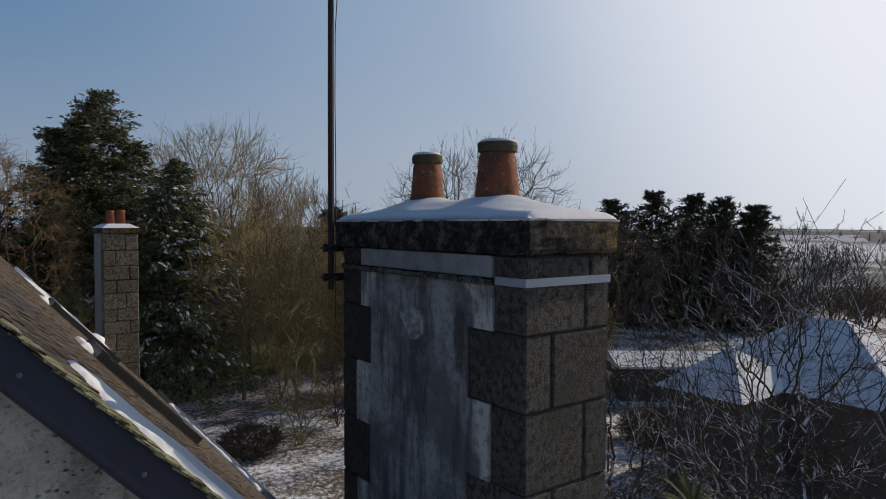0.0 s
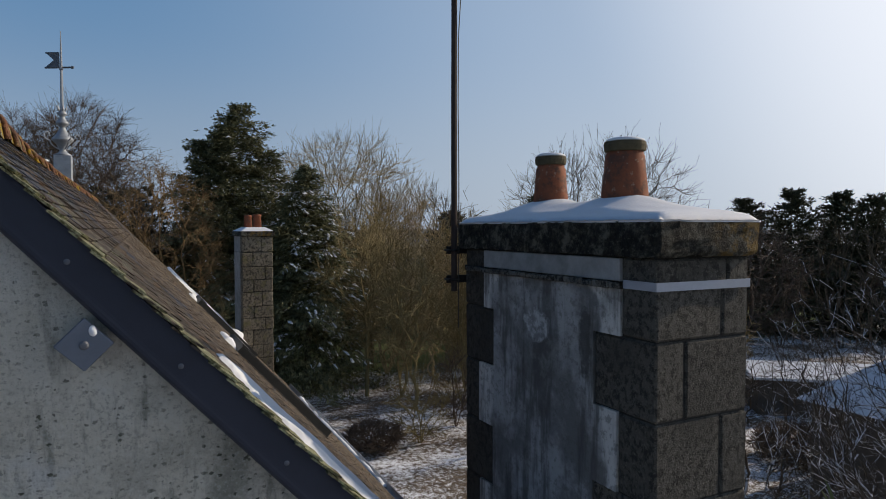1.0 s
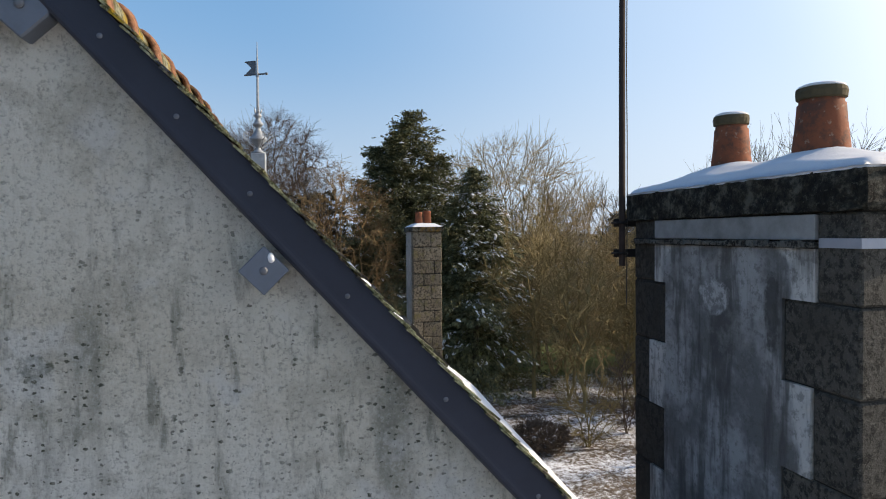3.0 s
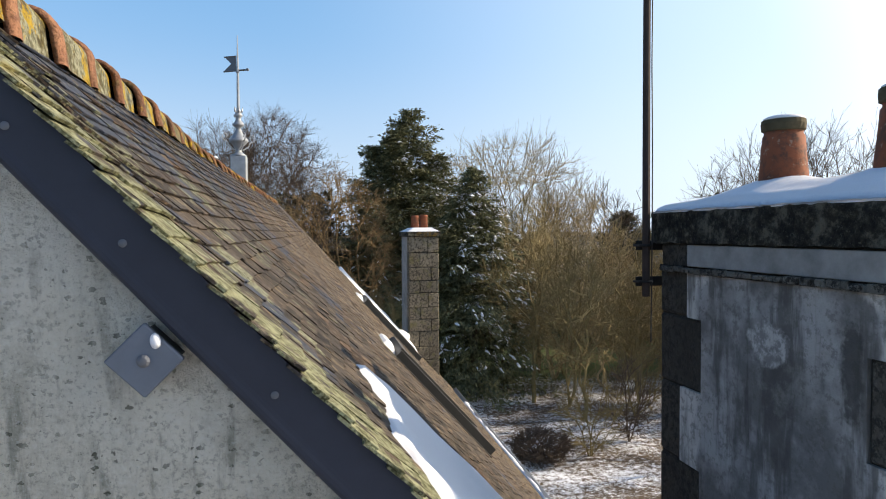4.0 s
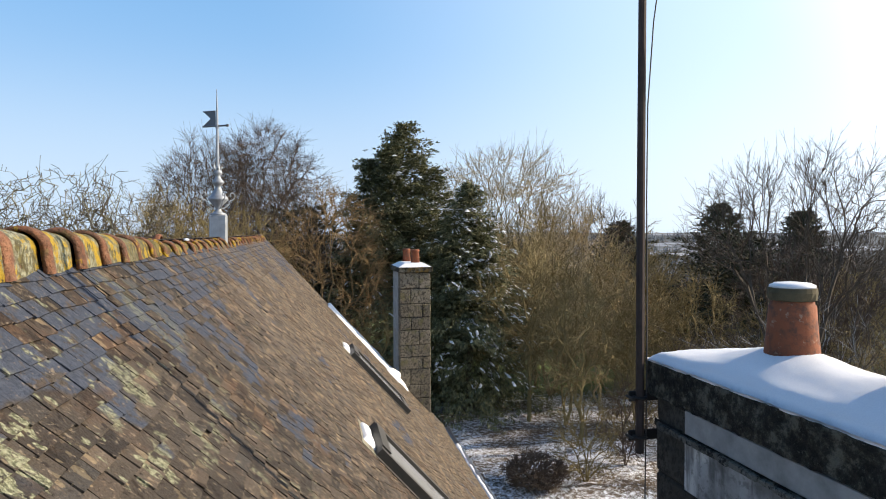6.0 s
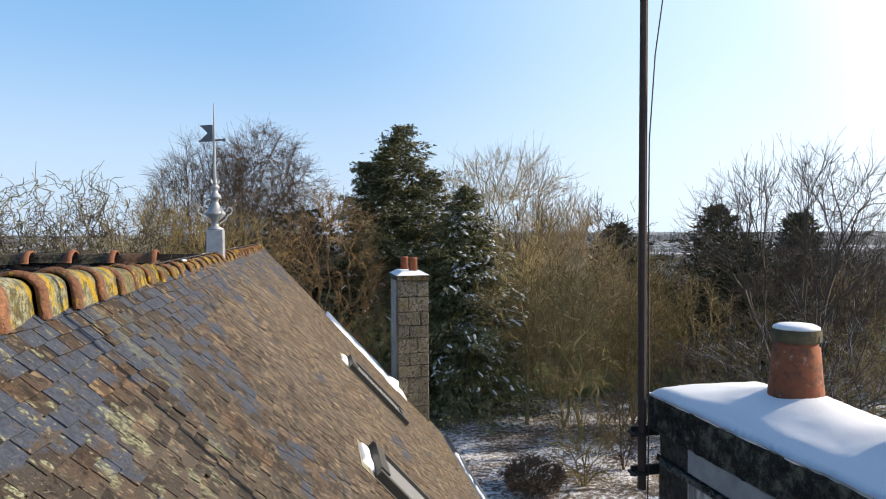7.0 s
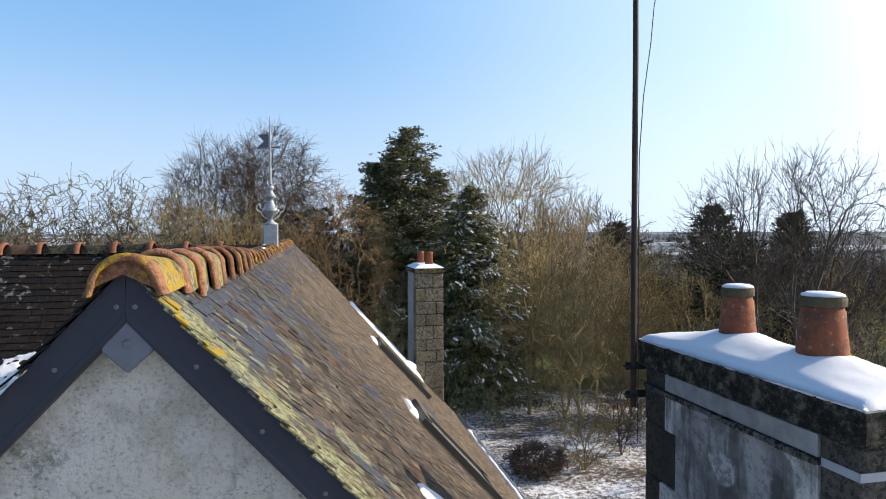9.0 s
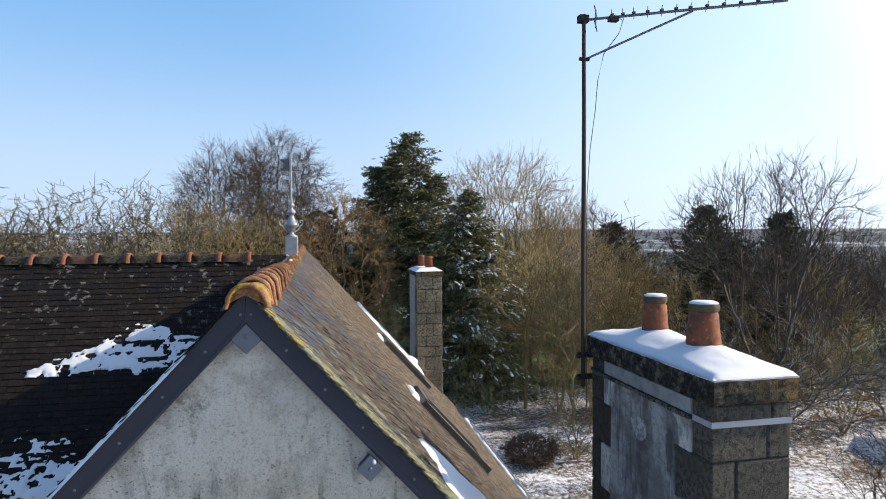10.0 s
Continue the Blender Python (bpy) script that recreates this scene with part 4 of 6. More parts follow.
def ridge_tiles(y0, y1, pitch, z, material, parent, along="y", x=APEX_X, names="ridge_tile", body=1.0, skirt=0.02, wide=0.74, sag=None):
    """Half-round clay tiles, each with a collar that laps the next, a little out of line."""
    k = 0
    lead = 0.12 if sag else 0.0
    n = int(round((y1 - y0 - lead) / pitch))
    for i in range(n):
        u0, size = (y0 + i * pitch + lead, pitch) if i else (y0, pitch + lead)
        foot = skirt + (max(0.0, SINK - verge_kick(u0) - sag(u0)) if sag else 0.0)
        bm = bmesh.new()
        secs = [(0.0, 0.137), (0.010, 0.146), (0.035, 0.149), (0.055, 0.146), (0.072, 0.135 * body), (size * 0.5, 0.128 * body), (size * 0.75, 0.120 * body), (size + 0.015, 0.110 * body)]
        rings = []
        m = 12
        for u, r in secs:
            for inner in (0, 1):
                q = r * wide - 0.018 * inner
                arc = [(q * math.cos(math.pi * j / m), q * math.sin(math.pi * j / m) * 0.95) for j in range(m + 1)]
                arc = [(arc[0][0] * 1.12, -foot)] + arc + [(arc[-1][0] * 1.12, -foot)]
                rings.append([bm.verts.new((a, u, b)) for a, b in arc])
        outer, inn = rings[0::2], rings[1::2]
        m += 2
        for a, b in zip(outer, outer[1:]):
            for j in range(m):
                bm.faces.new((a[j], b[j], b[j + 1], a[j + 1]))
        for a, b in zip(inn, inn[1:]):
            for j in range(m):
                bm.faces.new((a[j], a[j + 1], b[j + 1], b[j]))
        for j in range(m):
            bm.faces.new((outer[0][j], outer[0][j + 1], inn[0][j + 1], inn[0][j]))
            bm.faces.new((outer[-1][j + 1], outer[-1][j], inn[-1][j], inn[-1][j + 1]))
        for v in bm.verts:
            v.co += noise.noise_vector(v.co * 14 + Vector((i * 1.7, 0, 0))) * 0.005
        bmesh.ops.recalc_face_normals(bm, faces=bm.faces)
        ob = shade_smooth(part(names, bm, material, parent))
        wob = random.uniform(-1.6, 1.6)
        if along == "y":
            ob.matrix_basis = pose(x + random.uniform(-0.008, 0.008), u0, z - (sag(u0) if sag else 0) + random.uniform(-0.006, 0.006), random.uniform(-1.5, 1.5), wob, random.uniform(-1.5, 1.5))
        else:
            ob.matrix_basis = pose(u0, x, z + random.uniform(-0.006, 0.006), random.uniform(-1.5, 1.5), wob, 90 + random.uniform(-1.5, 1.5))


def roof_window(y0, y1):
    """A pivot roof window lying on the slope: frame, sash, pane and flashing."""
    x0, x1 = 1.0, 1.83
    w = part("roof_window", slab(x0 - 0.0, x1, y0, y1, slope_z, 0.0, 0.06), FRAME, house, "dark metal-clad roof window on the slates")
    up = Vector((PITCH, 0, 1)).normalized()

    def strip(name, a, b, c, d, lo, hi, m, label=""):
        bm = prism([(a, slope_z(a)), (b, slope_z(b)), (b + up.x * hi, slope_z(b) + up.z * hi), (a + up.x * hi, slope_z(a) + up.z * hi)], 1, c, d)
        part(name, bm, m, w, label)
    strip("frame", x0, x1, y0, y0 + 0.07, 0, 0.085, FRAME)
    strip("frame", x0, x1, y1 - 0.07, y1, 0, 0.085, FRAME)
    strip("frame", x0, x0 + 0.07, y0 + 0.071, y1 - 0.071, 0, 0.10, FRAME)
    strip("frame", x1 - 0.06, x1, y0 + 0.071, y1 - 0.071, 0, 0.075, FRAME)
    strip("pane", x0 + 0.071, x1 - 0.061, y0 + 0.071, y1 - 0.071, 0, 0.055, DARKGLASS)
    strip("flashing", x0 - 0.11, x0 - 0.002, y0 - 0.04, y1 - 0.14, 0, 0.014, FLASH, "pale lead flashing above the window")
    strip("flashing", x0, x1, y0 - 0.06, y0 - 0.002, 0, 0.018, FRAME)
    strip("flashing", x0, x1, y1 + 0.002, y1 + 0.06, 0, 0.018, FLASH)


def snow_patch(name, inside, x0, x1, y0, y1, fz, step, thick, label, parent=None, lift=0.028, seed=1):
    """A sheet of snow on a slope, thick in its middle and thinning out to an uneven edge."""
    nx, ny = int((x1 - x0) / step) + 1, int((y1 - y0) / step) + 1
    up, f = 1.0, {}
    verts, faces = [], []

    def vert(i, j):
        if (i, j) not in f:
            x, y = x0 + i * step, y0 + j * step
            x += 0.45 * step * noise.noise((x * 9, y * 9, seed))
            y += 0.45 * step * noise.noise((x * 9, y * 9, seed + 5))
            flat = max(0.0, min(1.0, inside(x, y)))
            h = flat ** 0.5
            f[i, j] = len(verts)
            e = h * thick * (0.8 + 0.5 * noise.noise((x * 5, y * 5, seed)))
            verts.append((x + e * 0.55, y, fz(x, y) - 0.012 + (lift + 0.012) * min(1.0, flat * 2.5) + e * 0.7))
        return f[i, j]
    for i in range(nx - 1):
        for j in range(ny - 1):
            if any(inside(x0 + (i + a) * step, y0 + (j + b) * step) > -0.15 for a in (0, 1) for b in (0, 1)):
                faces.append((vert(i, j), vert(i + 1, j), vert(i + 1, j + 1), vert(i, j + 1)))
    ob = raw(name, verts, faces, SNOW, None, smooth=True)
    ob.matrix_basis = pose(0, HOUSE_Y, 0, 0, 0, DRIFT)
    return tagged(ob, label, "snow", kind="stuff")


def edge_noise(x, y, s, seed):
    return noise.noise((x * s, y * s, seed)) + 0.5 * noise.noise((x * s * 2.7, y * s * 2.7, seed + 3))


def build_snow_on_roof():
    # beside the near verge, where the chimney shades the slates
    def patch(x, y):
        left = 0.518 + 0.27 * (1.36 - y) if y > 0.97 else 0.60 + 0.22 * max(0, 0.50 - y)
        d = min(x - left, y - 0.12, 1.36 + (x - 0.52) - y, 1.61 + 0.33 * (x - 0.777) - y, 0.10 + abs(y - 0.96) * 2 + max(0, x - 0.62))
        return (d + 0.014 * edge_noise(x, y, 6, 1)) / 0.05
    snow_patch("roof_snow", patch, 0.46, EAVE_X - 0.25, 0.02, 2.3, slope_z, 0.025, 0.02, "melting patch of snow on the slates by the verge")

    # along the far verge above the second chimney
    def far(x, y):
        d = min(x - 0.72, 2.32 - x, y - (FAR - 0.30 - 0.14 * (x - 0.72)), FAR + 0.05 - y) * 1.6
        return (d + 0.05 * edge_noise(x, y, 4, 7)) / 0.08
    snow_patch("roof_snow", far, 0.6, 2.4, FAR - 0.8, FAR + 0.10, slope_z, 0.03, 0.055, "strip of snow along the far verge")
    for y0 in (4.16, 8.46):
        def pad(x, y):
            d = min(x - 0.900, 1.01 - x, y - y0 - 0.10, y0 + 0.56 - y)
            return (d + 0.008 * edge_noise(x, y, 9, y0)) / 0.05
        snow_patch("roof_snow", pad, 0.82, 1.06, y0 - 0.05, y0 + 0.85, slope_z, 0.014, 0.060, "lump of snow held above the roof window", lift=0.016)

    def eave(x, y):
        d = min(x - (EAVE_X - 0.03), EAVE_X + 0.075 - x, y - 6.2, 11.2 - y) - 0.012 + 0.045 * edge_noise(x * 0.4, y, 1.6, 9)
        return d / 0.05
    snow_patch("roof_snow", eave, EAVE_X - 0.08, EAVE_X + 0.1, 6.0, 11.4, lambda x, y: slope_z(EAVE_X) - 0.01, 0.025, 0.03, "melting snow in the eaves gutter")


def build_verge_snow():
    # a thin line of snow caught on the left verge
    def line(x, y):
        d = min(APEX_X - 0.30 - x, x - EAVE_L, y + 0.026, 0.090 - y)
        return (d + 0.010 * edge_noise(x, y, 7, 12)) / 0.02
    snow_patch("roof_snow", line, EAVE_L, APEX_X - 0.2, -0.035, 0.12, lambda x, y: roof_z(x), 0.017, 0.035, "thin line of snow along the verge", lift=0.016, seed=4)
    rng = random.Random(14)
    for y, side in ((4.75, 0.05), (6.4, -0.06), (7.3, -0.05), (8.9, -0.03)):
        bm = bmesh.new()
        bmesh.ops.create_icosphere(bm, subdivisions=2, radius=1.0)
        for v in bm.verts:
            v.co = Vector((v.co.x * 0.035, v.co.y * 0.075, max(v.co.z, -0.3) * 0.022)) * (0.62 + 0.25 * noise.noise(v.co * 2 + Vector((y, 0, 0))))
        ob = shade_smooth(part("snow_lump", bm, SNOW))
        ob.matrix_basis = pose(0, HOUSE_Y, 0, 0, 0, DRIFT) @ pose(APEX_X + side, y, APEX_Z + 0.040 - abs(side) * 0.2 - ridge_sag(y))
        tagged(ob, "small lump of snow on the ridge tiles", "snow", "snow lumps on the ridge")


def build_house():
    build_walls()
    roof, single = build_roof()
    bargeboard(1, roof_z, EAVE_X)
    bargeboard(-1, roof_z, EAVE_L)
    purlin_plate(0.062, 7.258, 45)
    bm = bmesh.new()
    bmesh.ops.create_icosphere(bm, subdivisions=2, radius=0.012)
    for v in bm.verts:
        v.co = Vector((v.co.x * 0.9, v.co.y * 0.7, v.co.z * 1.3)) * (1 + 0.25 * noise.noise(v.co * 90))
    ob = shade_smooth(part("snow_lump", bm, SNOW))
    ob.matrix_basis = pose(0, HOUSE_Y, 0, 0, 0, DRIFT) @ pose(0.084, -0.014, 7.296)
    tagged(ob, "tiny lump of snow on the purlin cap", "snow")
    pts = [(-0.075, 0.05), (-0.075, -0.055), (0.0, -0.125), (0.075, -0.055), (0.075, 0.05), (0.0, 0.12)]
    ob = part("ridge_cap_plate", prism(pts, 1, 0.0, 0.075, 0.005), PLATE, house, "dull zinc cap on the ridge beam's end")
    ob.matrix_basis = pose(APEX_X, 0.005, 8.035)
    bm = lathe([(0.004, 0.0), (0.013, 0.001), (0.014, 0.005), (0.008, 0.009), (0.003, 0.010)], 10)
    bm.transform(pose(0, 0.0, -0.03, 90, 0, 0))
    part("bolt", bm, BOLT, ob)
    half = [(APEX_X + 0.100 * math.cos(math.pi * j / 12), APEX_Z - 0.070 + 0.098 * math.sin(math.pi * j / 12)) for j in range(13)]
    half = [(x, max(z, roof_z(x) - 0.015)) for x, z in half if z > roof_z(x) - 0.06]
    part("ridge_end", prism(half + [(APEX_X, APEX_Z - 0.02)], 1, -0.030, 0.02), TILE, house, "mortar closing the ridge's end")
    ridge_tiles(-0.05, FAR, 0.335, APEX_Z - 0.070, TILE, house, sag=ridge_sag)
    roof_window(4.16, 4.94)
    roof_window(8.46, 9.24)
    # gutter
    bm = bmesh.new()
    m, rings = 8, []
    for y in (2.2, FAR):
        rings.append([bm.verts.new((EAVE_X + 0.03 + q * math.cos(math.pi + math.pi * j / m), y, slope_z(EAVE_X) + 0.02 + q * math.sin(math.pi + math.pi * j / m))) for q in (0.075, 0.07) for j in (range(m + 1) if q > 0.072 else range(m, -1, -1))])
    k = len(rings[0])
    for j in range(k):
        bm.faces.new((rings[0][j], rings[0][(j + 1) % k], rings[1][(j + 1) % k], rings[1][j]))
    bmesh.ops.recalc_face_normals(bm, faces=bm.faces)
    part("gutter", bm, ZINC, house, "half-round zinc eaves gutter")
    return roof, single


# ---- the wing behind: its ridge runs across ----
WING_Y, WING_Z, WING_PITCH, WING_END = 8.68 - HOUSE_Y, 8.15, 1.10, -11.0


def wing_z(y):
    return WING_Z - WING_PITCH * abs(y - WING_Y)


def build_wing():
    reach = 4.2
    for s in (-1, 1):
        pts = [(WING_Y, wing_z(WING_Y) - 0.02), (WING_Y + s * reach, wing_z(WING_Y + reach) - 0.02), (WING_Y + s * reach, wing_z(WING_Y + reach) - 0.1), (WING_Y, wing_z(WING_Y) - 0.1)]
        roof = part("wing_roof", prism(pts, 0, WING_END, -0.62), FRAME, house, "slate slope darkened for shade, partly snowed over")
        if s < 0:
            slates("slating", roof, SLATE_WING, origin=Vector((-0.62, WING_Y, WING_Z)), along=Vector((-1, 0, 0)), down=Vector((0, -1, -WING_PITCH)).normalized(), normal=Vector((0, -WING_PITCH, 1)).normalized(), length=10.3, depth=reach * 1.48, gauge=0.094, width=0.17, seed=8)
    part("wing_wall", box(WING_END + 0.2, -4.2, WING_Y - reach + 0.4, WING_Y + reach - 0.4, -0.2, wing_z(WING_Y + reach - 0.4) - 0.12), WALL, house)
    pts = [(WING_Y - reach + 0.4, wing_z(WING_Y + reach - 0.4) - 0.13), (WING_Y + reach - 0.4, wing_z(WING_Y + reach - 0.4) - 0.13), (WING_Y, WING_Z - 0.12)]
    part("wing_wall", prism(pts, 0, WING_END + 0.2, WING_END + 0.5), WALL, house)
    ridge_tiles(-0.75 - 9.9, -0.55, 0.43, WING_Z - 0.055, TILE_WING, house, "x", WING_Y, "wing_ridge_tile", 0.86, 0.01, 0.95)


def wing_snow():
    def cover(x, y):
        z = wing_z(y)
        top = 6.82 + 0.43 * (x + 3.70) if x < -2.62 else 7.28 - 0.20 * (x + 2.62)
        a = min((z - 6.70) * 1.6, (top - z) * 2.0, (x + 3.85) * 0.7, 0.13)
        a = 0.27 + a if a > 0 else 0.27 + a * 4
        b = 0.42 - abs(z - 5.75) * 0.9 - max(0, x + 2.2) * 0.6
        c = 0.0 if z > 7.4 else -0.1
        k = math.floor(z / 0.0625)
        course = noise.noise((x * 2.3, k * 3.7, 4)) + 0.7 * noise.noise((x * 7.5, k * 5.1, 9))
        lip = 0.12 * (0.5 - (z / 0.0625 - k))
        return (max(a - 0.27, b - 0.22, c - 0.40) + 0.18 * edge_noise(x, y * 2.0, 4.5, 2) + 0.16 * edge_noise(x * 1.3, y * 3, 13, 6) + 0.26 * course + lip) / 0.2
    step = 0.022
    verts, faces, f = [], [], {}
    up = Vector((0, -WING_PITCH, 1)).normalized()
    nx, ny = int(5.0 / step), int(2.4 / step)

    def vert(i, j):
        if (i, j) not in f:
            x, y = -5.6 + i * step, WING_Y - 2.6 + j * step
            h = max(0.0, min(1.0, cover(x, y))) ** 0.5
            f[i, j] = len(verts)
            verts.append(tuple(Vector((x, y, wing_z(y))) + up * (-0.012 + 0.042 * h)))
        return f[i, j]
    for i in range(nx):
        for j in range(ny):
            x, y = -5.6 + (i + 0.5) * step, WING_Y - 2.6 + (j + 0.5) * step
            if cover(x, y) > 0 and x < APEX_X - (APEX_Z - wing_z(y)) / PITCH_L + 0.05:
                faces.append((vert(i, j), vert(i + 1, j), vert(i + 1, j + 1), vert(i, j + 1)))
    ob = raw("wing_snow", verts, faces, SNOW, None, smooth=True)
    ob.matrix_basis = pose(0, HOUSE_Y, 0, 0, 0, DRIFT)
    tagged(ob, "patches of snow left on the dark slates", "snow", kind="stuff")


ROOF, SINGLE_SLATES = build_house()
build_verge_snow()
build_wing()
wing_snow()
build_snow_on_roof()


# ---- finial on the crossing of the ridges ----
def build_finial():
    ob = thing("roof_finial", pose(-0.47, 8.86, 8.08), "grey zinc roof finial with urn, scrolls and banner vane", "finial")
    part("base", box(-0.095, 0.095, -0.095, 0.095, -0.08, 0.365, 0.008), ZINC, ob)
    body = [(0.095, 0.271), (0.10, 0.285), (0.05, 0.31), (0.034, 0.34), (0.034, 0.36), (0.05, 0.40), (0.105, 0.46), (0.118, 0.48), (0.112, 0.50), (0.085, 0.53), (0.055, 0.58), (0.038, 0.62), (0.030, 0.65), (0.060, 0.68), (0.074, 0.70), (0.060, 0.72), (0.034, 0.76), (0.028, 0.79), (0.052, 0.815), (0.052, 0.835), (0.03, 0.86), (0.02, 0.90)]
    body = [(r, 0.365 + (z - 0.271) * 0.9) for r, z in body]
    shade_smooth(part("urn", lathe(body, 16), ZINC, ob, "turned zinc urn"))
    for k in range(4):
        a = math.pi / 2 * k + 0.5
        d = Vector((math.cos(a), math.sin(a), 0))
        pts = []
        for i in range(22):
            s = i / 21
            if s < 0.45:
                q = s / 0.45
                pts.append(d * (0.05 + 0.09 * q + 0.03 * math.sin(q * 3.1)) + Vector((0, 0, 0.44 + 0.10 * q)))
            else:
                q = (s - 0.45) / 0.55
                w = q * 5.6
                r = 0.055 * (1 - 0.75 * q)
                pts.append(d * (0.145 + 0.02 - 0.0 + r * math.sin(w) * 0.9) + Vector((0, 0, 0.58 - r * math.cos(w) + 0.02)))
        part("scroll", tube(pts, 0.008, 6), ZINC, ob)
    for k in range(5):
        a = 2 * math.pi * k / 5
        d = Vector((math.cos(a), math.sin(a), 0))
        part("leaf", tube([d * 0.02 + Vector((0, 0, 0.88)), d * 0.045 + Vector((0, 0, 0.92)), d * 0.05 + Vector((0, 0, 0.97))], [0.006, 0.012, 0.002], 5), ZINC, ob)
    part("rod", tube([(0, 0, 0.86), (0, 0, 1.5), (0, 0, 1.84)], [0.020, 0.013, 0.004], 8), ZINC, ob)
    vane = Vector((-0.90, 0.42, 0)).normalized()
    t = vane.cross(Vector((0, 0, 1))) * 0.004
    pts = [vane * 0.02 + Vector((0, 0, 1.42)), vane * 0.18 + Vector((0, 0, 1.42)), vane * 0.085 + Vector((0, 0, 1.50)), vane * 0.17 + Vector((0, 0, 1.58)), vane * 0.02 + Vector((0, 0, 1.58))]
    bm = bmesh.new()
    a, b = [bm.verts.new(p + t) for p in pts], [bm.verts.new(p - t) for p in pts]
    bm.faces.new(a)
    bm.faces.new(b[::-1])
    for i in range(5):
        bm.faces.new((a[i], b[i], b[(i + 1) % 5], a[(i + 1) % 5]))
    bmesh.ops.recalc_face_normals(bm, faces=bm.faces)
    part("banner_vane", bm, VANE, ob, "dark swallow-tailed metal vane")
    part("pointer", tube([vane * 0.19 + Vector((0, 0, 1.41)), vane * -0.13 + Vector((0, 0, 1.415))], 0.011, 6), ALU, ob)
    part("ball", tube([vane * -0.125 + Vector((0, 0, 1.415)), vane * -0.15 + Vector((0, 0, 1.415))], [0.02, 0.012], 8), ALU, ob)
    part("rail", tube([vane * 0.02 + Vector((0, 0, 1.587)), vane * 0.18 + Vector((0, 0, 1.585))], 0.009, 6), ALU, ob)
    part("sleeve", tube([(0, 0, 1.385), (0, 0, 1.43)], 0.022, 8), ZINC, ob)


build_finial()


# ---- the near chimney ----
CX0, CX1, CY0, CY1, CTOP = 2.225, 2.80, 1.96, 3.70, 7.44
COURSES = [7.44, 7.315, 7.07, 6.71, 6.33, 5.95, 5.57, 5.19, 4.81]


def chimney_pot(parent, x, y, z, r, h, tone):
    pot = shade_smooth(part("chimney_pot", lathe([(r * 1.22, z), (r * 1.2, z + h * 0.25), (r * 1.08, z + h * 0.6), (r * 1.01, z + h - 0.030), (r * 0.94, z + h - 0.022), (r * 0.93, z + h), (r * 0.86, z + h), (r * 0.86, z + h - 0.05)], 28, x, y, 0.0012), POT, parent, "tapered terracotta chimney pot"))
    part("collar", lathe([(r * 0.95, z + h - 0.008), (r * 1.05, z + h - 0.002), (r * 1.08, z + h + 0.026), (r * 1.04, z + h + 0.045), (r * 0.80, z + h + 0.048)], 26, x, y, 0.003), COLLAR, pot, "mossy grey collar")
    shade_smooth(part("snow", lathe([(r * 1.0, z + h + 0.045), (r * 0.98, z + h + 0.055), (r * 0.75, z + h + 0.064), (r * 0.3, z + h + 0.068), (0.004, z + h + 0.068)], 20, x, y, 0.002), SNOW, pot, "thin disc of snow on the pot"))
    bm = bmesh.new()
    for i in range(16):
        a = random.uniform(-2.2, 1.3)
        s = random.uniform(0.012, 0.028)
        bmesh.ops.create_icosphere(bm, subdivisions=1, radius=s, matrix=pose(x + r * 1.2 * math.cos(a), y + r * 1.2 * math.sin(a), z + 0.02 + random.uniform(0, 0.02)))
    part("moss", bm, MOSS, pot, "yellow moss round the foot")
    return pot


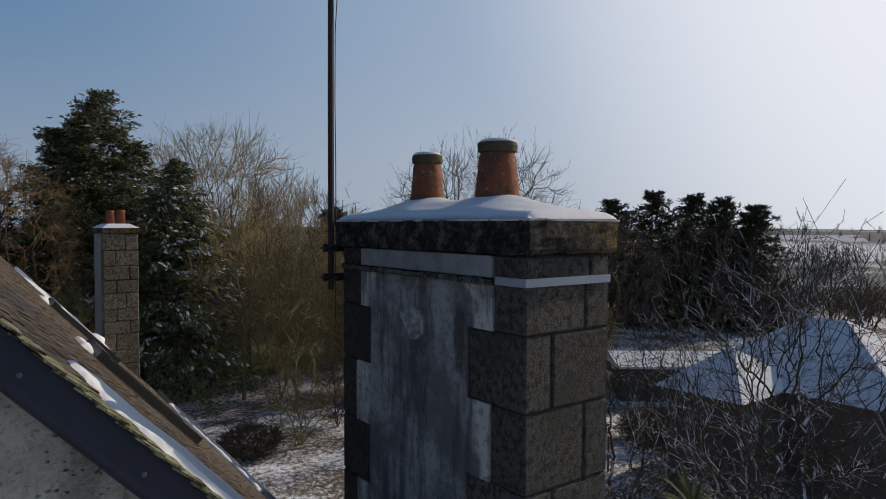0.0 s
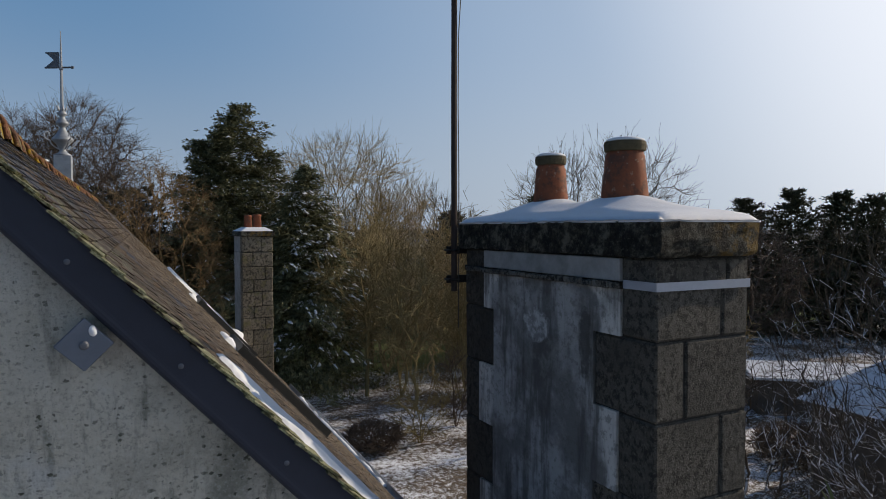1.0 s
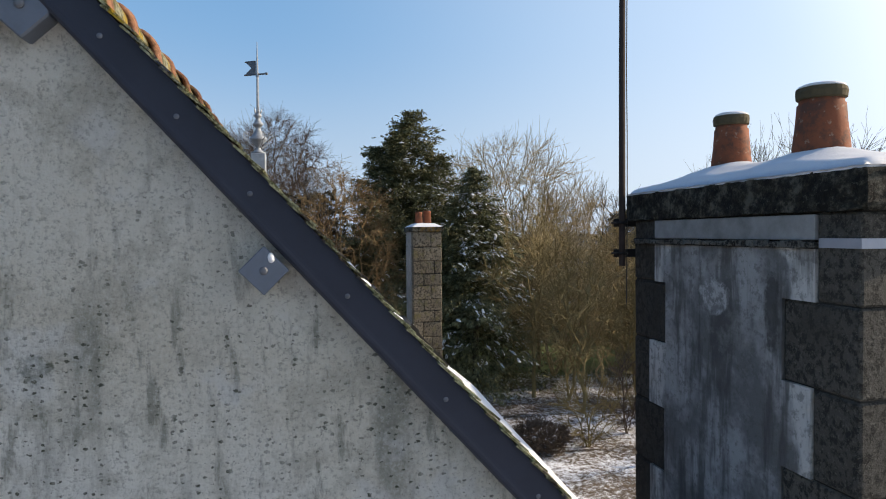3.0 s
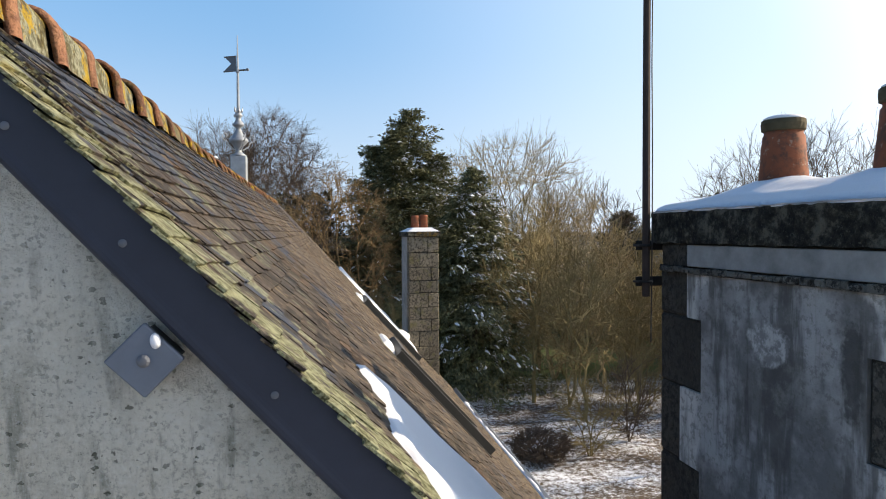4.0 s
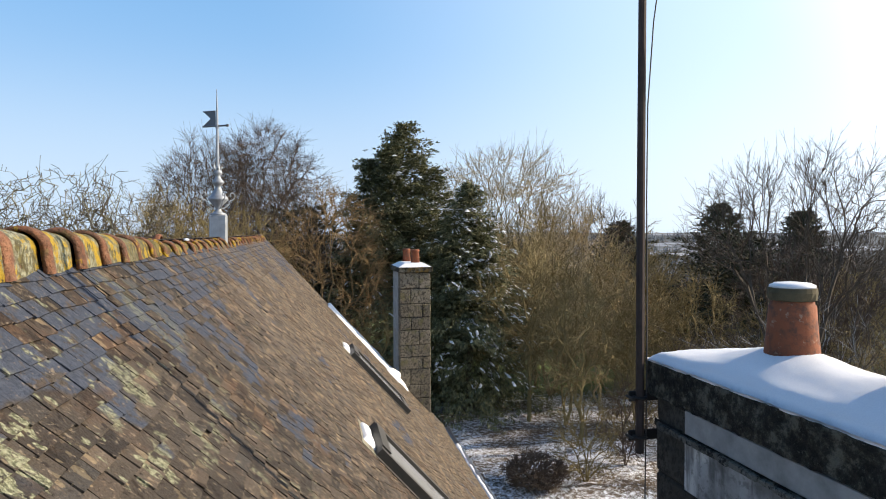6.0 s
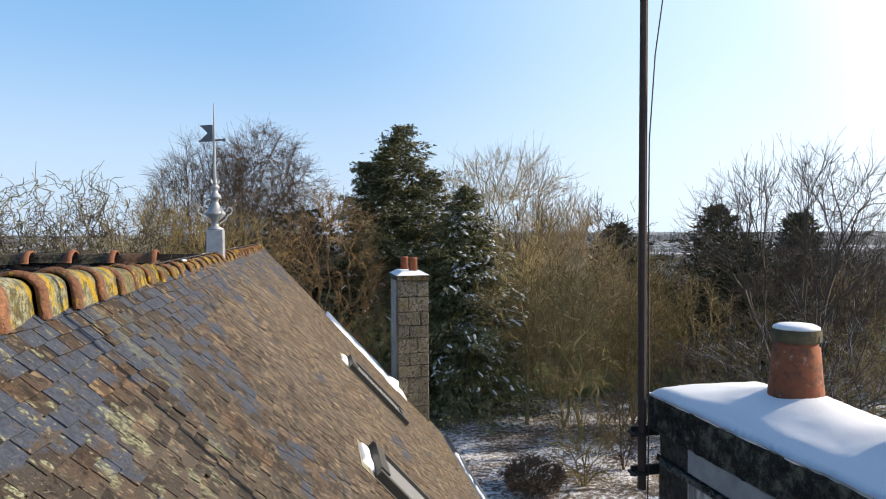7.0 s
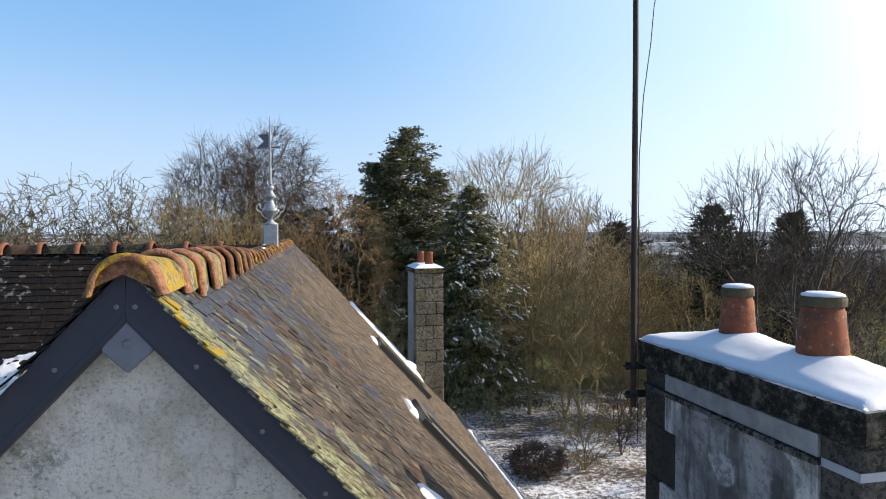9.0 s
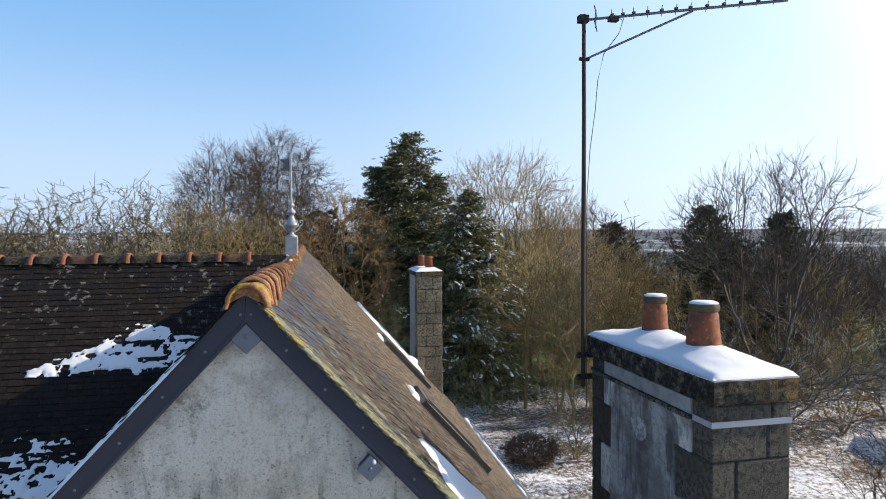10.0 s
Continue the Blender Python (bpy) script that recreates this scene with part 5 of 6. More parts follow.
def build_chimney():
    ob = thing("chimney", pose(0, 0, 0), "large stone chimney with patched render and mossy capstone", "chimney")
    base = 3.6
    part("core", box(CX0 + 0.012, CX1 - 0.004, CY0 + 0.012, CY1 - 0.004, base, CTOP), MORTAR, ob)
    tooth_r = [2.18, 2.18, 2.18, 2.37, 2.20, 2.37, 2.19, 2.36, 2.18]
    tooth_l = [3.45, 3.45, 3.45, 3.33, 3.51, 3.34, 3.50, 3.34, 3.50]
    split = [2.66, 2.66, 2.63, 2.40, 2.63, 2.41, 2.62, 2.40, 2.62]
    g = 0.0038
    for k in range(1, len(COURSES)):
        z1, z0 = COURSES[k - 1], COURSES[k]
        a, b, c, d = z0 + g, z1 - g, CY0, CY1
        part("stone_block", box(CX0, split[k] - g, c, tooth_r[k], a, b, 0.010, 1, None, 0.003), GRANITE, ob)
        part("stone_block", box(split[k] + g, CX1, c, c + 0.5, a, b, 0.010, 1, None, 0.003), GRANITE, ob)
        part("quoin", box(CX0, CX0 + 0.30, tooth_l[k], d, a, b, 0.010, 1, None, 0.003), DARK_STONE, ob)
        part("stone_block", box(CX0 + 0.31, CX1, 2.9, d, a, b, 0.010, 1, None, 0.003), DARK_STONE, ob)
    # toothed render panel between the quoins
    right, left = [], []
    for k in range(2, len(COURSES)):
        z1 = COURSES[k - 1] if k > 2 else 7.29
        right += [(tooth_r[k] + 0.004, z1), (tooth_r[k] + 0.004, COURSES[k])]
        left += [(tooth_l[k] - 0.004, z1), (tooth_l[k] - 0.004, COURSES[k])]
    part("render_panel", prism(right + left[::-1], 0, CX0 - 0.006, CX0 + 0.03), PANEL, ob, "grey streaked lime render with pale edges")
    part("render_band", prism([(2.185, 7.325), (3.445, 7.325), (3.445, 7.432), (2.185, 7.432)], 0, CX0 - 0.008, CX0 + 0.03, 0.003), WHITE_RENDER, ob, "pale lime render below the capstone")
    # narrow drip ledge, broken along its edge
    ledge = part("drip_ledge", box(CX0 - 0.010, CX0 + 0.02, 2.175, 3.70, 7.296, 7.318), CAP, ob, "broken mossy drip ledge")
    y = 2.176
    while y < 3.64:
        w = random.uniform(0.05, 0.12)
        piece = box(CX0 - 0.026 - random.uniform(0, 0.010), CX0 - 0.011, y, min(y + w, 3.70), 7.290 + random.uniform(0, 0.006), 7.326 - random.uniform(0, 0.008), 0.004, 1, None, 0.002)
        part("ledge_stone", piece, LEDGE, ledge)
        y += w + 0.003
    # galvanised strap
    part("strap", box(CX0 - 0.006, CX1 + 0.005, CY0 - 0.006, CY0 - 0.002, 7.295, 7.334), STRAP, ob, "bright galvanised steel strap")
    part("strap", box(CX0 - 0.006, CX0 - 0.002, CY0 - 0.001, 2.165, 7.295, 7.334), STRAP, ob)
    part("strap", box(CX0 - 0.006, CX0 - 0.002, 3.50, CY1 + 0.004, 7.292, 7.326), IRON, ob)
    # capstone: rough slab with worn corners
    bm = box(2.205, 2.835, 1.915, 3.775, 7.442, 7.598)
    bmesh.ops.subdivide_edges(bm, edges=list(bm.edges), cuts=1, use_grid_fill=True)
    long = [e for e in bm.edges if abs(e.verts[0].co.y - e.verts[1].co.y) > 0.2]
    bmesh.ops.subdivide_edges(bm, edges=long, cuts=22, use_grid_fill=True)
    bmesh.ops.subdivide_edges(bm, edges=list(bm.edges), cuts=2, use_grid_fill=True)
    for v in bm.verts:
        p = v.co
        n = noise.noise_vector(p * 9) * 0.010 + noise.noise_vector(p * 31) * 0.007
        cy, cz = 2.8525, 7.5235
        ex, ey, ez = abs(p.x - 2.51) / 0.325, abs(p.y - cy) / 0.9375, abs(p.z - cz) / 0.0815
        pull = 0.018 * ((ex > 0.97) + (ey > 0.985) + (ez > 0.97) >= 2) + 0.012 * ((ex > 0.97) + (ey > 0.985) + (ez > 0.97) >= 3)
        toward = Vector((2.51 - p.x, (cy - p.y) * 0.35, cz - p.z)).normalized()
        v.co = p + n + toward * pull
    part("capstone", bm, CAP, ob, "dark mossy capstone with worn edges")
    chimney_pot(ob, 2.517, 3.144, 7.66, 0.088, 0.302, 0)
    chimney_pot(ob, 2.517, 2.49, 7.68, 0.100, 0.295, 1)
    return ob


def build_chimney_snow():
    """Snow lying over the capstone, heaped round the pots."""
    nx, ny = 30, 84
    verts, faces = [], []
    for i in range(nx + 1):
        for j in range(ny + 1):
            u, v = i / nx, j / ny
            x, y = 2.210 + u * 0.622, 1.920 + v * 1.850
            x += (0.010 * noise.noise((y * 7, 1, 0)) + 0.008 * noise.noise((y * 45, 3, 0))) * (1 if u in (0, 1) else 0)
            e = min(u, 1 - u) * 0.622
            w = min(v, 1 - v) * 1.845
            edge = min(1, e / 0.05) ** 0.5 * min(1, w / 0.05) ** 0.5
            dome = 0.035 + 0.055 * math.sin(math.pi * u) * min(1, w / 0.5) ** 0.8
            heap = sum(0.055 * math.exp(-(((x - 2.517) / 0.2) ** 2 + ((y - c) / 0.26) ** 2)) for c in (3.144, 2.49))
            z = 7.608 + edge * (dome + heap + 0.006 * noise.noise((x * 8, y * 8, 3)) + 0.0025 * noise.noise((x * 55, y * 55, 8))) + 0.006 * noise.noise((x * 40, y * 40, 1)) * (1 - edge)
            verts.append((x, y, z))
    for i in range(nx):
        for j in range(ny):
            a = i * (ny + 1) + j
            faces.append((a, a + ny + 1, a + ny + 2, a + 1))
    rim = [i * (ny + 1) for i in range(nx + 1)] + [nx * (ny + 1) + j for j in range(1, ny + 1)] + [i * (ny + 1) + ny for i in range(nx - 1, -1, -1)] + list(range(ny - 1, 0, -1))
    base = len(verts)
    for k in rim:
        x, y, z = verts[k]
        verts.append((x, y, 7.598))
    m = len(rim)
    for k in range(m):
        faces.append((rim[k], base + k, base + (k + 1) % m, rim[(k + 1) % m])[::-1])
    ob = raw("chimney_snow", verts, faces, SNOW, None, smooth=True)
    tagged(ob, "smooth snow heaped on the capstone round the pots", "snow", kind="stuff")


build_chimney()
build_chimney_snow()


# ---- aerial on the chimney's end ----
def build_aerial():
    ob = thing("tv_aerial", pose(2.15, 3.725, 7.2), "rusty mast with a long television aerial on brackets", "aerial")
    part("mast", tube([(0, 0, -0.05), (0.0, 0, 1.2), (0.004, 0, 2.3), (0.0, 0, 3.24)], [0.021, 0.020, 0.019, 0.017], 10), RUST, ob, "rusty steel mast")
    for z in (0.225, 0.03):
        bar = part("bracket", box(-0.045, 0.40, 0.022, 0.034, z - 0.026, z + 0.026, 0.003), IRON, ob, "black iron wall bracket")
        part("clamp", tube([(0.03 * math.cos(a), 0.03 * math.sin(a), z) for a in [math.pi * 2 * i / 12 for i in range(13)]], 0.008, 5), IRON, bar)
        part("clamp_bolt", tube([(-0.05, -0.03, z), (-0.05, 0.04, z)], 0.007, 6), IRON, bar)
    top = Vector((0.0, 0.0, 3.20))
    d = Vector((1.378, -0.768, 0.0)).normalized()
    w = Vector((0, 0, 1)).cross(d)
    boom = part("boom", tube([top + d * 0.0 + w * 0.03, top + d * 1.62 + w * 0.03], 0.012, 6), ALU, ob, "dull aluminium boom")
    part("strut", tube([Vector((0, 0, 2.85)) + w * 0.03, Vector((0, 0, 2.87)) + d * 0.05 + w * 0.03, top + d * 0.90 + w * 0.03 - Vector((0, 0, 0.012))], 0.010, 6), ALU, ob)
    part("clamp", tube([Vector((-0.04, 0, 2.85)), Vector((0.05, 0, 2.85))], 0.018, 6), IRON, ob)
    part("clamp", box(-0.045, 0.045, -0.02, 0.05, 3.17, 3.235, 0.004), IRON, ob)
    for i, s in enumerate([0.24, 0.33, 0.42, 0.535, 0.65, 0.765, 0.88, 1.01, 1.14, 1.27, 1.40, 1.53]):
        half = 0.16 - 0.004 * i
        c = top + d * s + w * 0.03 + Vector((0, 0, 0.014))
        part("element", tube([c - w * half, c + w * half], 0.004, 5), ALU, boom)
        part("clip", box(-0.012, 0.012, -0.012, 0.012, -0.004, 0.016, bm=None), IRON, boom).matrix_basis = Matrix.Translation(c)
    for h in (-0.06, 0.06):
        c = top + d * 0.10 + w * 0.03 + Vector((0, 0, h))
        part("reflector", tube([c - w * 0.17, c + w * 0.17], 0.006, 5), ALU, boom)
    part("reflector_bar", tube([top + d * 0.10 + w * 0.03 - Vector((0, 0, 0.08)), top + d * 0.10 + w * 0.03 + Vector((0, 0, 0.08))], 0.007, 5), ALU, boom)
    bm = box(-0.045, 0.045, -0.03, 0.03, -0.03, 0.02, 0.006)
    part("dipole_box", bm, CABLE, boom, "black plastic junction box").matrix_basis = Matrix.Translation(top + d * 0.25 + w * 0.03 - Vector((0, 0, 0.01)))
    pts = [top + d * 0.29 + w * 0.02, top + d * 0.33 - Vector((0, 0, 0.05)), top + d * 0.30 - Vector((0, 0, 0.15)), d * 0.17 + Vector((0, 0, 2.88)), d * 0.12 + Vector((0, 0, 2.65)), d * 0.10 + Vector((0, 0, 2.40)), d * 0.055 + Vector((0, 0, 2.05)), d * 0.03 + Vector((0, 0, 1.65)), Vector((0.024, -0.012, 1.2)), Vector((0.028, -0.014, 0.75)), Vector((0.03, -0.01, 0.3)), Vector((0.03, 0.0, -0.3))]
    part("cable", tube(pts, 0.0035, 5), CABLE, ob, "thin black aerial cable hanging free")


build_aerial()


# ---- the far chimney ----
def build_far_chimney():
    ob = thing("chimney", pose(0, 0, 0), "tall block chimney with two clay pots, far gable", "chimney")
    x0, x1, y0, y1, top = 2.40, 3.03, 13.95, 15.05, 7.40
    part("core", box(x0 + 0.02, x1 - 0.02, y0 + 0.02, y1 - 0.02, 3.2, top), MORTAR, ob)
    z, k = top, 0
    while z > 3.4:
        h = 0.30 + random.uniform(-0.06, 0.05)
        s = x0 + (0.22 if k % 2 else 0.42) + random.uniform(-0.06, 0.06)
        part("stone_block", box(x0, s - 0.004, y0, y0 + 0.3, z - h + 0.010, z, 0.012, 1, None, 0.008), FAR_STONE, ob)
        part("stone_block", box(s + 0.004, x1, y0, y0 + 0.3, z - h + 0.010, z, 0.012, 1, None, 0.008), FAR_STONE, ob)
        # left face in pale render colour for the brighter light on that side
        part("stone_block", box(x0, x0 + 0.3, y0 + 0.31, y1, z - h + 0.002, z, 0.004, 1, None, 0.002), WHITE_RENDER, ob)
        part("stone_block", box(x0 + 0.31, x1, y0 + 0.31, y1, z - h + 0.005, z, 0.008, 1, None, 0.004), GRANITE, ob)
        z -= h
        k += 1
    part("capstone", box(x0 - 0.04, x1 + 0.04, y0 - 0.04, y1 + 0.04, top + 0.002, top + 0.12, 0.015, 2, None, 0.006), CAP, ob, "dark capstone")
    for px, y, r in ((2.76, 14.22, 0.085), (2.675, 14.86, 0.08)):
        pot = shade_smooth(part("chimney_pot", lathe([(r * 1.15, top + 0.12), (r, top + 0.42), (r * 1.08, top + 0.425), (r * 1.08, top + 0.47), (r * 0.8, top + 0.475)], 18, px, y), POT, ob, "terracotta chimney pot"))
    sn = [(x0 - 0.03, y0 - 0.03), (x1 + 0.03, y0 - 0.03), (x1 + 0.03, y1 + 0.03), (x0 - 0.03, y1 + 0.03)]
    bm = prism(sn, 2, top + 0.115, top + 0.20)
    bmesh.ops.scale(bm, vec=(0.55, 0.7, 1), space=Matrix.Translation((-(x0 + x1) / 2, -(y0 + y1) / 2, 0)), verts=[v for v in bm.verts if v.co.z > top + 0.15])
    part("snow", bm, SNOW, ob, "cap of snow")


build_far_chimney()


def build_chimney_drift():
    bm = bmesh.new()
    bmesh.ops.create_icosphere(bm, subdivisions=3, radius=1.0)
    for v in bm.verts:
        v.co = Vector((v.co.x * 0.22, v.co.y * 0.30, max(v.co.z, -0.5) * 0.17)) * (1 + 0.2 * noise.noise(v.co * 1.6))
    ob = shade_smooth(part("snow_drift", bm, SNOW))
    ob.matrix_basis = pose(2.19, 13.84, roof_z(2.19) + 0.11, 0, 30, 0)
    tagged(ob, "rounded drift of snow against the chimney's foot", "snow")


build_chimney_drift()


# ---- garden and woods ----
def scatter(first, places, rng, low=0.75, high=1.25):
    """Copies of a thing, each turned and scaled."""
    for x, y, s in places:
        s *= rng.uniform(low, high)
        copy_thing(first, pose(x, y, ground_height(x, y) - 0.03, 0, 0, rng.uniform(0, 360)) @ Matrix.Diagonal((s, s, s * rng.uniform(0.85, 1.15), 1)))


def build_woods():
    rng = random.Random(5)
    # tall trees behind the house
    evergreen("cypress_tree", 5.45, 34.0, 11, 13.7, 4.9, "tall dark cypress with snow on its sprays", CYPRESS, 260, 1000, 0.27, power=0.60, ragged=0.6, per=115, droop=0.6, leaders=((-1.7, 0.3, 0.87, 0.70), (1.2, -0.4, 0.84, 0.80), (-0.7, -0.8, 0.92, 0.55)))
    evergreen("cypress_tree", 8.0, 30.5, 12, 10.5, 4.1, "dark cypress loaded with clods of snow", CYPRESS, 220, 1700, 0.26, power=0.74, ragged=0.75, per=105, droop=0.8, leaders=((0.9, 0.3, 0.80, 0.6), (-0.8, -0.5, 0.86, 0.5)))
    bare_tree("bare_tree", 11.9, 37.1, 21, "round-headed bare tree with tan twigs", BARK_TAN, height=13.7, width=10.6, base=0.12, ends=2000, stems=4, up=0.9, crook=0.03, thin=0.0078, side=3, twig=0.8, wild=0.22, rise=-0.25, hollow=0.08)
    bare_tree("bare_tree", 14.6, 34.4, 24, "smaller bare tree with tan twigs", BARK_TAN, height=10.6, width=6.8, ends=850, stems=3, up=0.8, crook=0.04, thin=0.008, side=3, twig=0.65, wild=0.28)
    bare_tree("bare_tree", 12.4, 31.4, 28, "low wide bare tree with tan twigs", BARK_TAN, height=7.8, width=6.6, base=0.0, ends=800, stems=4, up=0.5, crook=0.08, thin=0.008, side=4, twig=0.5, wild=0.45, hollow=0.03)
    bare_tree("bare_tree", 16.6, 32.0, 29, "low wide bare tree with tan twigs", BARK_TAN, height=7.4, width=6.2, base=0.0, ends=700, stems=4, up=0.5, crook=0.08, thin=0.008, side=4, twig=0.5, wild=0.45, hollow=0.03)
    bare_tree("bare_tree", 18.4, 38.8, 25, "bare tree with red-brown twigs", BARK_RED, height=10.6, width=5.5, base=0.2, ends=600, stems=2, thin=0.007, twig=0.6, wild=0.36)
    bare_tree("bare_tree", -4.6, 38.6, 22, "bare tree with fine drooping red-brown twigs", BARK_RED, height=13.7, width=7.2, ends=1700, stems=1, base=0.3, up=0.15, droop=0.04, side=6, crook=0.07, thin=0.0072, gain=0.42, twig=0.75, wild=0.40, hollow=0.03)
    bare_tree("bare_tree", -1.7, 39.2, 23, "bare tree with fine drooping red-brown twigs", BARK_RED, height=14.9, width=7.0, ends=1900, stems=1, base=0.3, up=0.15, droop=0.04, side=6, crook=0.07, thin=0.0072, gain=0.42, twig=0.75, wild=0.40, hollow=0.03)
    bare_tree("tangled_tree", 1.5, 30.8, 26, "tangled bare tree hung with dry orange-brown twigs", BARK_RUST, height=10.9, width=6.2, ends=1000, stems=3, base=0.05, crook=0.16, up=-0.2, droop=0.14, side=6, thin=0.008)
    bare_tree("tangled_tree", -1.0, 33.8, 27, "tangled bare tree with red-brown twigs", BARK_RED, height=11.3, width=6.6, ends=1000, stems=2, base=0.05, crook=0.14, up=0.0, droop=0.08, thin=0.009)
    bare_tree("bare_tree", 14.2, 29.6, 30, "crooked bare tree with olive-tan branches", BARK_TAN, height=7.6, width=6.6, base=0.25, ends=300, stems=2, up=0.3, crook=0.2, knots=2, thin=0.010, side=4, twig=0.4, wild=0.7, hollow=0.05)
    # gnarled orchard trees beyond the wing
    for x, y, h, s in ((-7.6, 21.6, 10.5, 31), (-5.6, 22.8, 10.7, 32), (-9.6, 21.2, 10.2, 33), (-12.0, 22.4, 10.4, 37)):
        bare_tree("gnarled_tree", x, y, s, "gnarled bare tree with pale lichened limbs", BARK_PALE, height=h, width=4.6, base=0.50, ends=250, stems=4, crook=0.48, knots=5, up=0.3, side=5, twig=0.26, wild=0.8, thin=0.0115, gain=0.40, fork=0.34, hollow=0.02)
    bare_tree("gnarled_tree", -5.2, 28.3, 34, "leafless tree with olive-brown branches", BARK_OLIVE, height=10.5, width=6.4, ends=520, stems=4, base=0.1, crook=0.20, up=0.1, thin=0.012, gain=0.42)
    bare_tree("gnarled_tree", -2.6, 28.5, 35, "leafless tree with olive-brown branches", BARK_OLIVE, height=10.3, width=6.4, ends=520, stems=4, base=0.1, crook=0.20, up=0.1, thin=0.012, gain=0.42)
    # the spreading tree and evergreens past the chimney
    bare_tree("spreading_tree", 20.0, 23.7, 41, "wide bare tree with upswept grey-brown branches", BARK_GREY, height=12.2, width=9.4, ends=820, stems=4, base=0.34, rise=-0.45, up=0.8, crook=0.04, thin=0.0075, gain=0.46, side=4, twig=0.55, wild=0.30, hollow=0.04)
    bare_tree("spreading_tree", 17.8, 20.2, 42, "low bare tree with long arching branches", BARK_ARCH, height=6.4, width=10.5, ends=420, stems=4, base=0.0, crook=0.05, up=0.25, droop=0.0, thin=0.0085, gain=0.44, twig=0.7, wild=0.4, hollow=0.02)
    bare_tree("spreading_tree", 23.4, 27.4, 43, "low bare tree with tangled brown branches", BARK_RED, height=7.6, width=8.5, ends=600, stems=4, base=0.05, crook=0.08, thin=0.009)
    bare_tree("spreading_tree", 29.0, 33.0, 44, "low bare tree with tangled brown branches", BARK_RED, height=8.6, width=9.5, ends=800, stems=4, base=0.05, crook=0.10, thin=0.013)
    bare_tree("spreading_tree", 34.0, 27.5, 45, "low bare tree with tangled brown branches", BARK_RED, height=8.6, width=9.0, ends=700, stems=4, base=0.05, crook=0.10, thin=0.013)
    for x, y, h, r, s in ((28.6, 41.2, 9.9, 4.6, 51), (34.0, 39.6, 9.4, 3.4, 53), (24.0, 46.8, 8.6, 3.6, 54), (42.0, 33.5, 9.6, 3.4, 55), (43.5, 30.8, 10.2, 3.6, 56), (45.6, 28.6, 9.9, 3.4, 57), (46.5, 26.6, 9.6, 3.4, 58), (47.8, 24.8, 9.1, 3.2, 59)):
        evergreen("dark_conifer", x, y, s, h, r, "dark evergreen tree with a ragged spiky top", DARKLEAF, 150, 0, 0.42, power=0.55, ragged=0.5, droop=0.1, per=60)
    # evergreen undergrowth, most of it added in near-black leaf for the woods' shaded depths
    for x, y, h, r, s in ((0.6, 35.0, 9.2, 4.6, 64), (10.6, 43.0, 6.5, 4.6, 65), (24.0, 31.0, 4.6, 4.2, 66), (26.5, 35.5, 7.6, 4.8, 67), (-4.0, 33.0, 7.5, 4.4, 68), (14.5, 45.0, 7.2, 5.4, 69), (22.5, 43.0, 7.0, 4.6, 70)):
        evergreen("evergreen_bush", x, y, s, h, r, "evergreen bush coloured for the shade among bare trees", SHADE_LEAF, 80, 0, 0.5, power=0.4, ragged=0.5, droop=0.2, per=45)
    # the near trees over the neighbour's yard
    yard = dict(stems=3, base=0.1, crook=0.20, knots=2, up=0.35, side=5, twig=0.32, wild=0.7, thin=0.0072, gain=0.47, fork=0.28, hollow=0.06)
    bare_tree("yard_tree", 12.1, 5.2, 61, "bare tree with snow-dusted crooked branches", BARK_SNOW, height=8.5, width=6.4, ends=300, **yard)
    bare_tree("yard_tree", 14.4, 7.6, 62, "bare tree with snow-dusted crooked branches", BARK_SNOW, height=7.9, width=6.2, ends=250, **yard)
    bare_tree("yard_tree", 13.2, 9.6, 63, "bare tree with snow-dusted crooked branches", BARK_SNOW, height=5.6, width=5.4, ends=220, **yard)
    # undergrowth
    bush = dict(category="shrub", base=0.0, fork=0.3)
    a = bare_tree("bare_shrub", 9.5, 20.6, 71, "multi-stemmed bare shrub standing in snow", BARK_OLIVE, height=3.0, width=2.6, ends=130, stems=4, thin=0.009, twig=0.35, **bush)
    b = bare_tree("bare_shrub", 11.4, 21.6, 72, "thin bare shrub standing in snow", BARK_RED, height=3.4, width=2.2, ends=110, stems=3, thin=0.009, twig=0.35, **bush)
    scatter(a, [(13.2, 24.4, 0.9), (16.5, 30.5, 1.6), (19.0, 28.5, 1.5), (18.2, 33.0, 1.8), (10.4, 33.5, 1.8), (3.0, 28.5, 1.7), (0.4, 27.0, 1.6), (-1.8, 25.8, 1.8), (23.5, 25.5, 1.6), (21.5, 21.0, 1.3), (25.0, 22.0, 1.5), (27.5, 28.5, 1.7), (16.5, 22.5, 1.2)], rng)
    scatter(b, [(15.4, 24.2, 1.1), (19.0, 22.4, 1.3), (2.0, 33.0, 1.9), (-3.6, 30.5, 1.9), (-6.4, 26.0, 1.5), (-8.5, 26.5, 1.8), (-11.0, 27.5, 1.9), (25.5, 27.5, 1.6), (29.0, 31.5, 1.8), (22.0, 30.5, 1.8)], rng)
    y1 = bare_tree("young_tree", 11.0, 24.6, 74, "slim young tree with a thin bare trunk", BARK_OLIVE, height=6.8, width=3.6, base=0.22, ends=220, stems=1, crook=0.10, thin=0.011)
    y2 = bare_tree("young_tree", 11.2, 26.6, 75, "slim young tree with a thin bare trunk", BARK_OLIVE, height=7.4, width=4.0, base=0.2, ends=240, stems=2, crook=0.10, thin=0.011)
    scatter(y1, [(9.9, 27.4, 1), (15.4, 28.6, 1.1), (17.4, 26.2, 1), (12.2, 33.0, 1.2), (12.9, 35.4, 1.2)], rng)
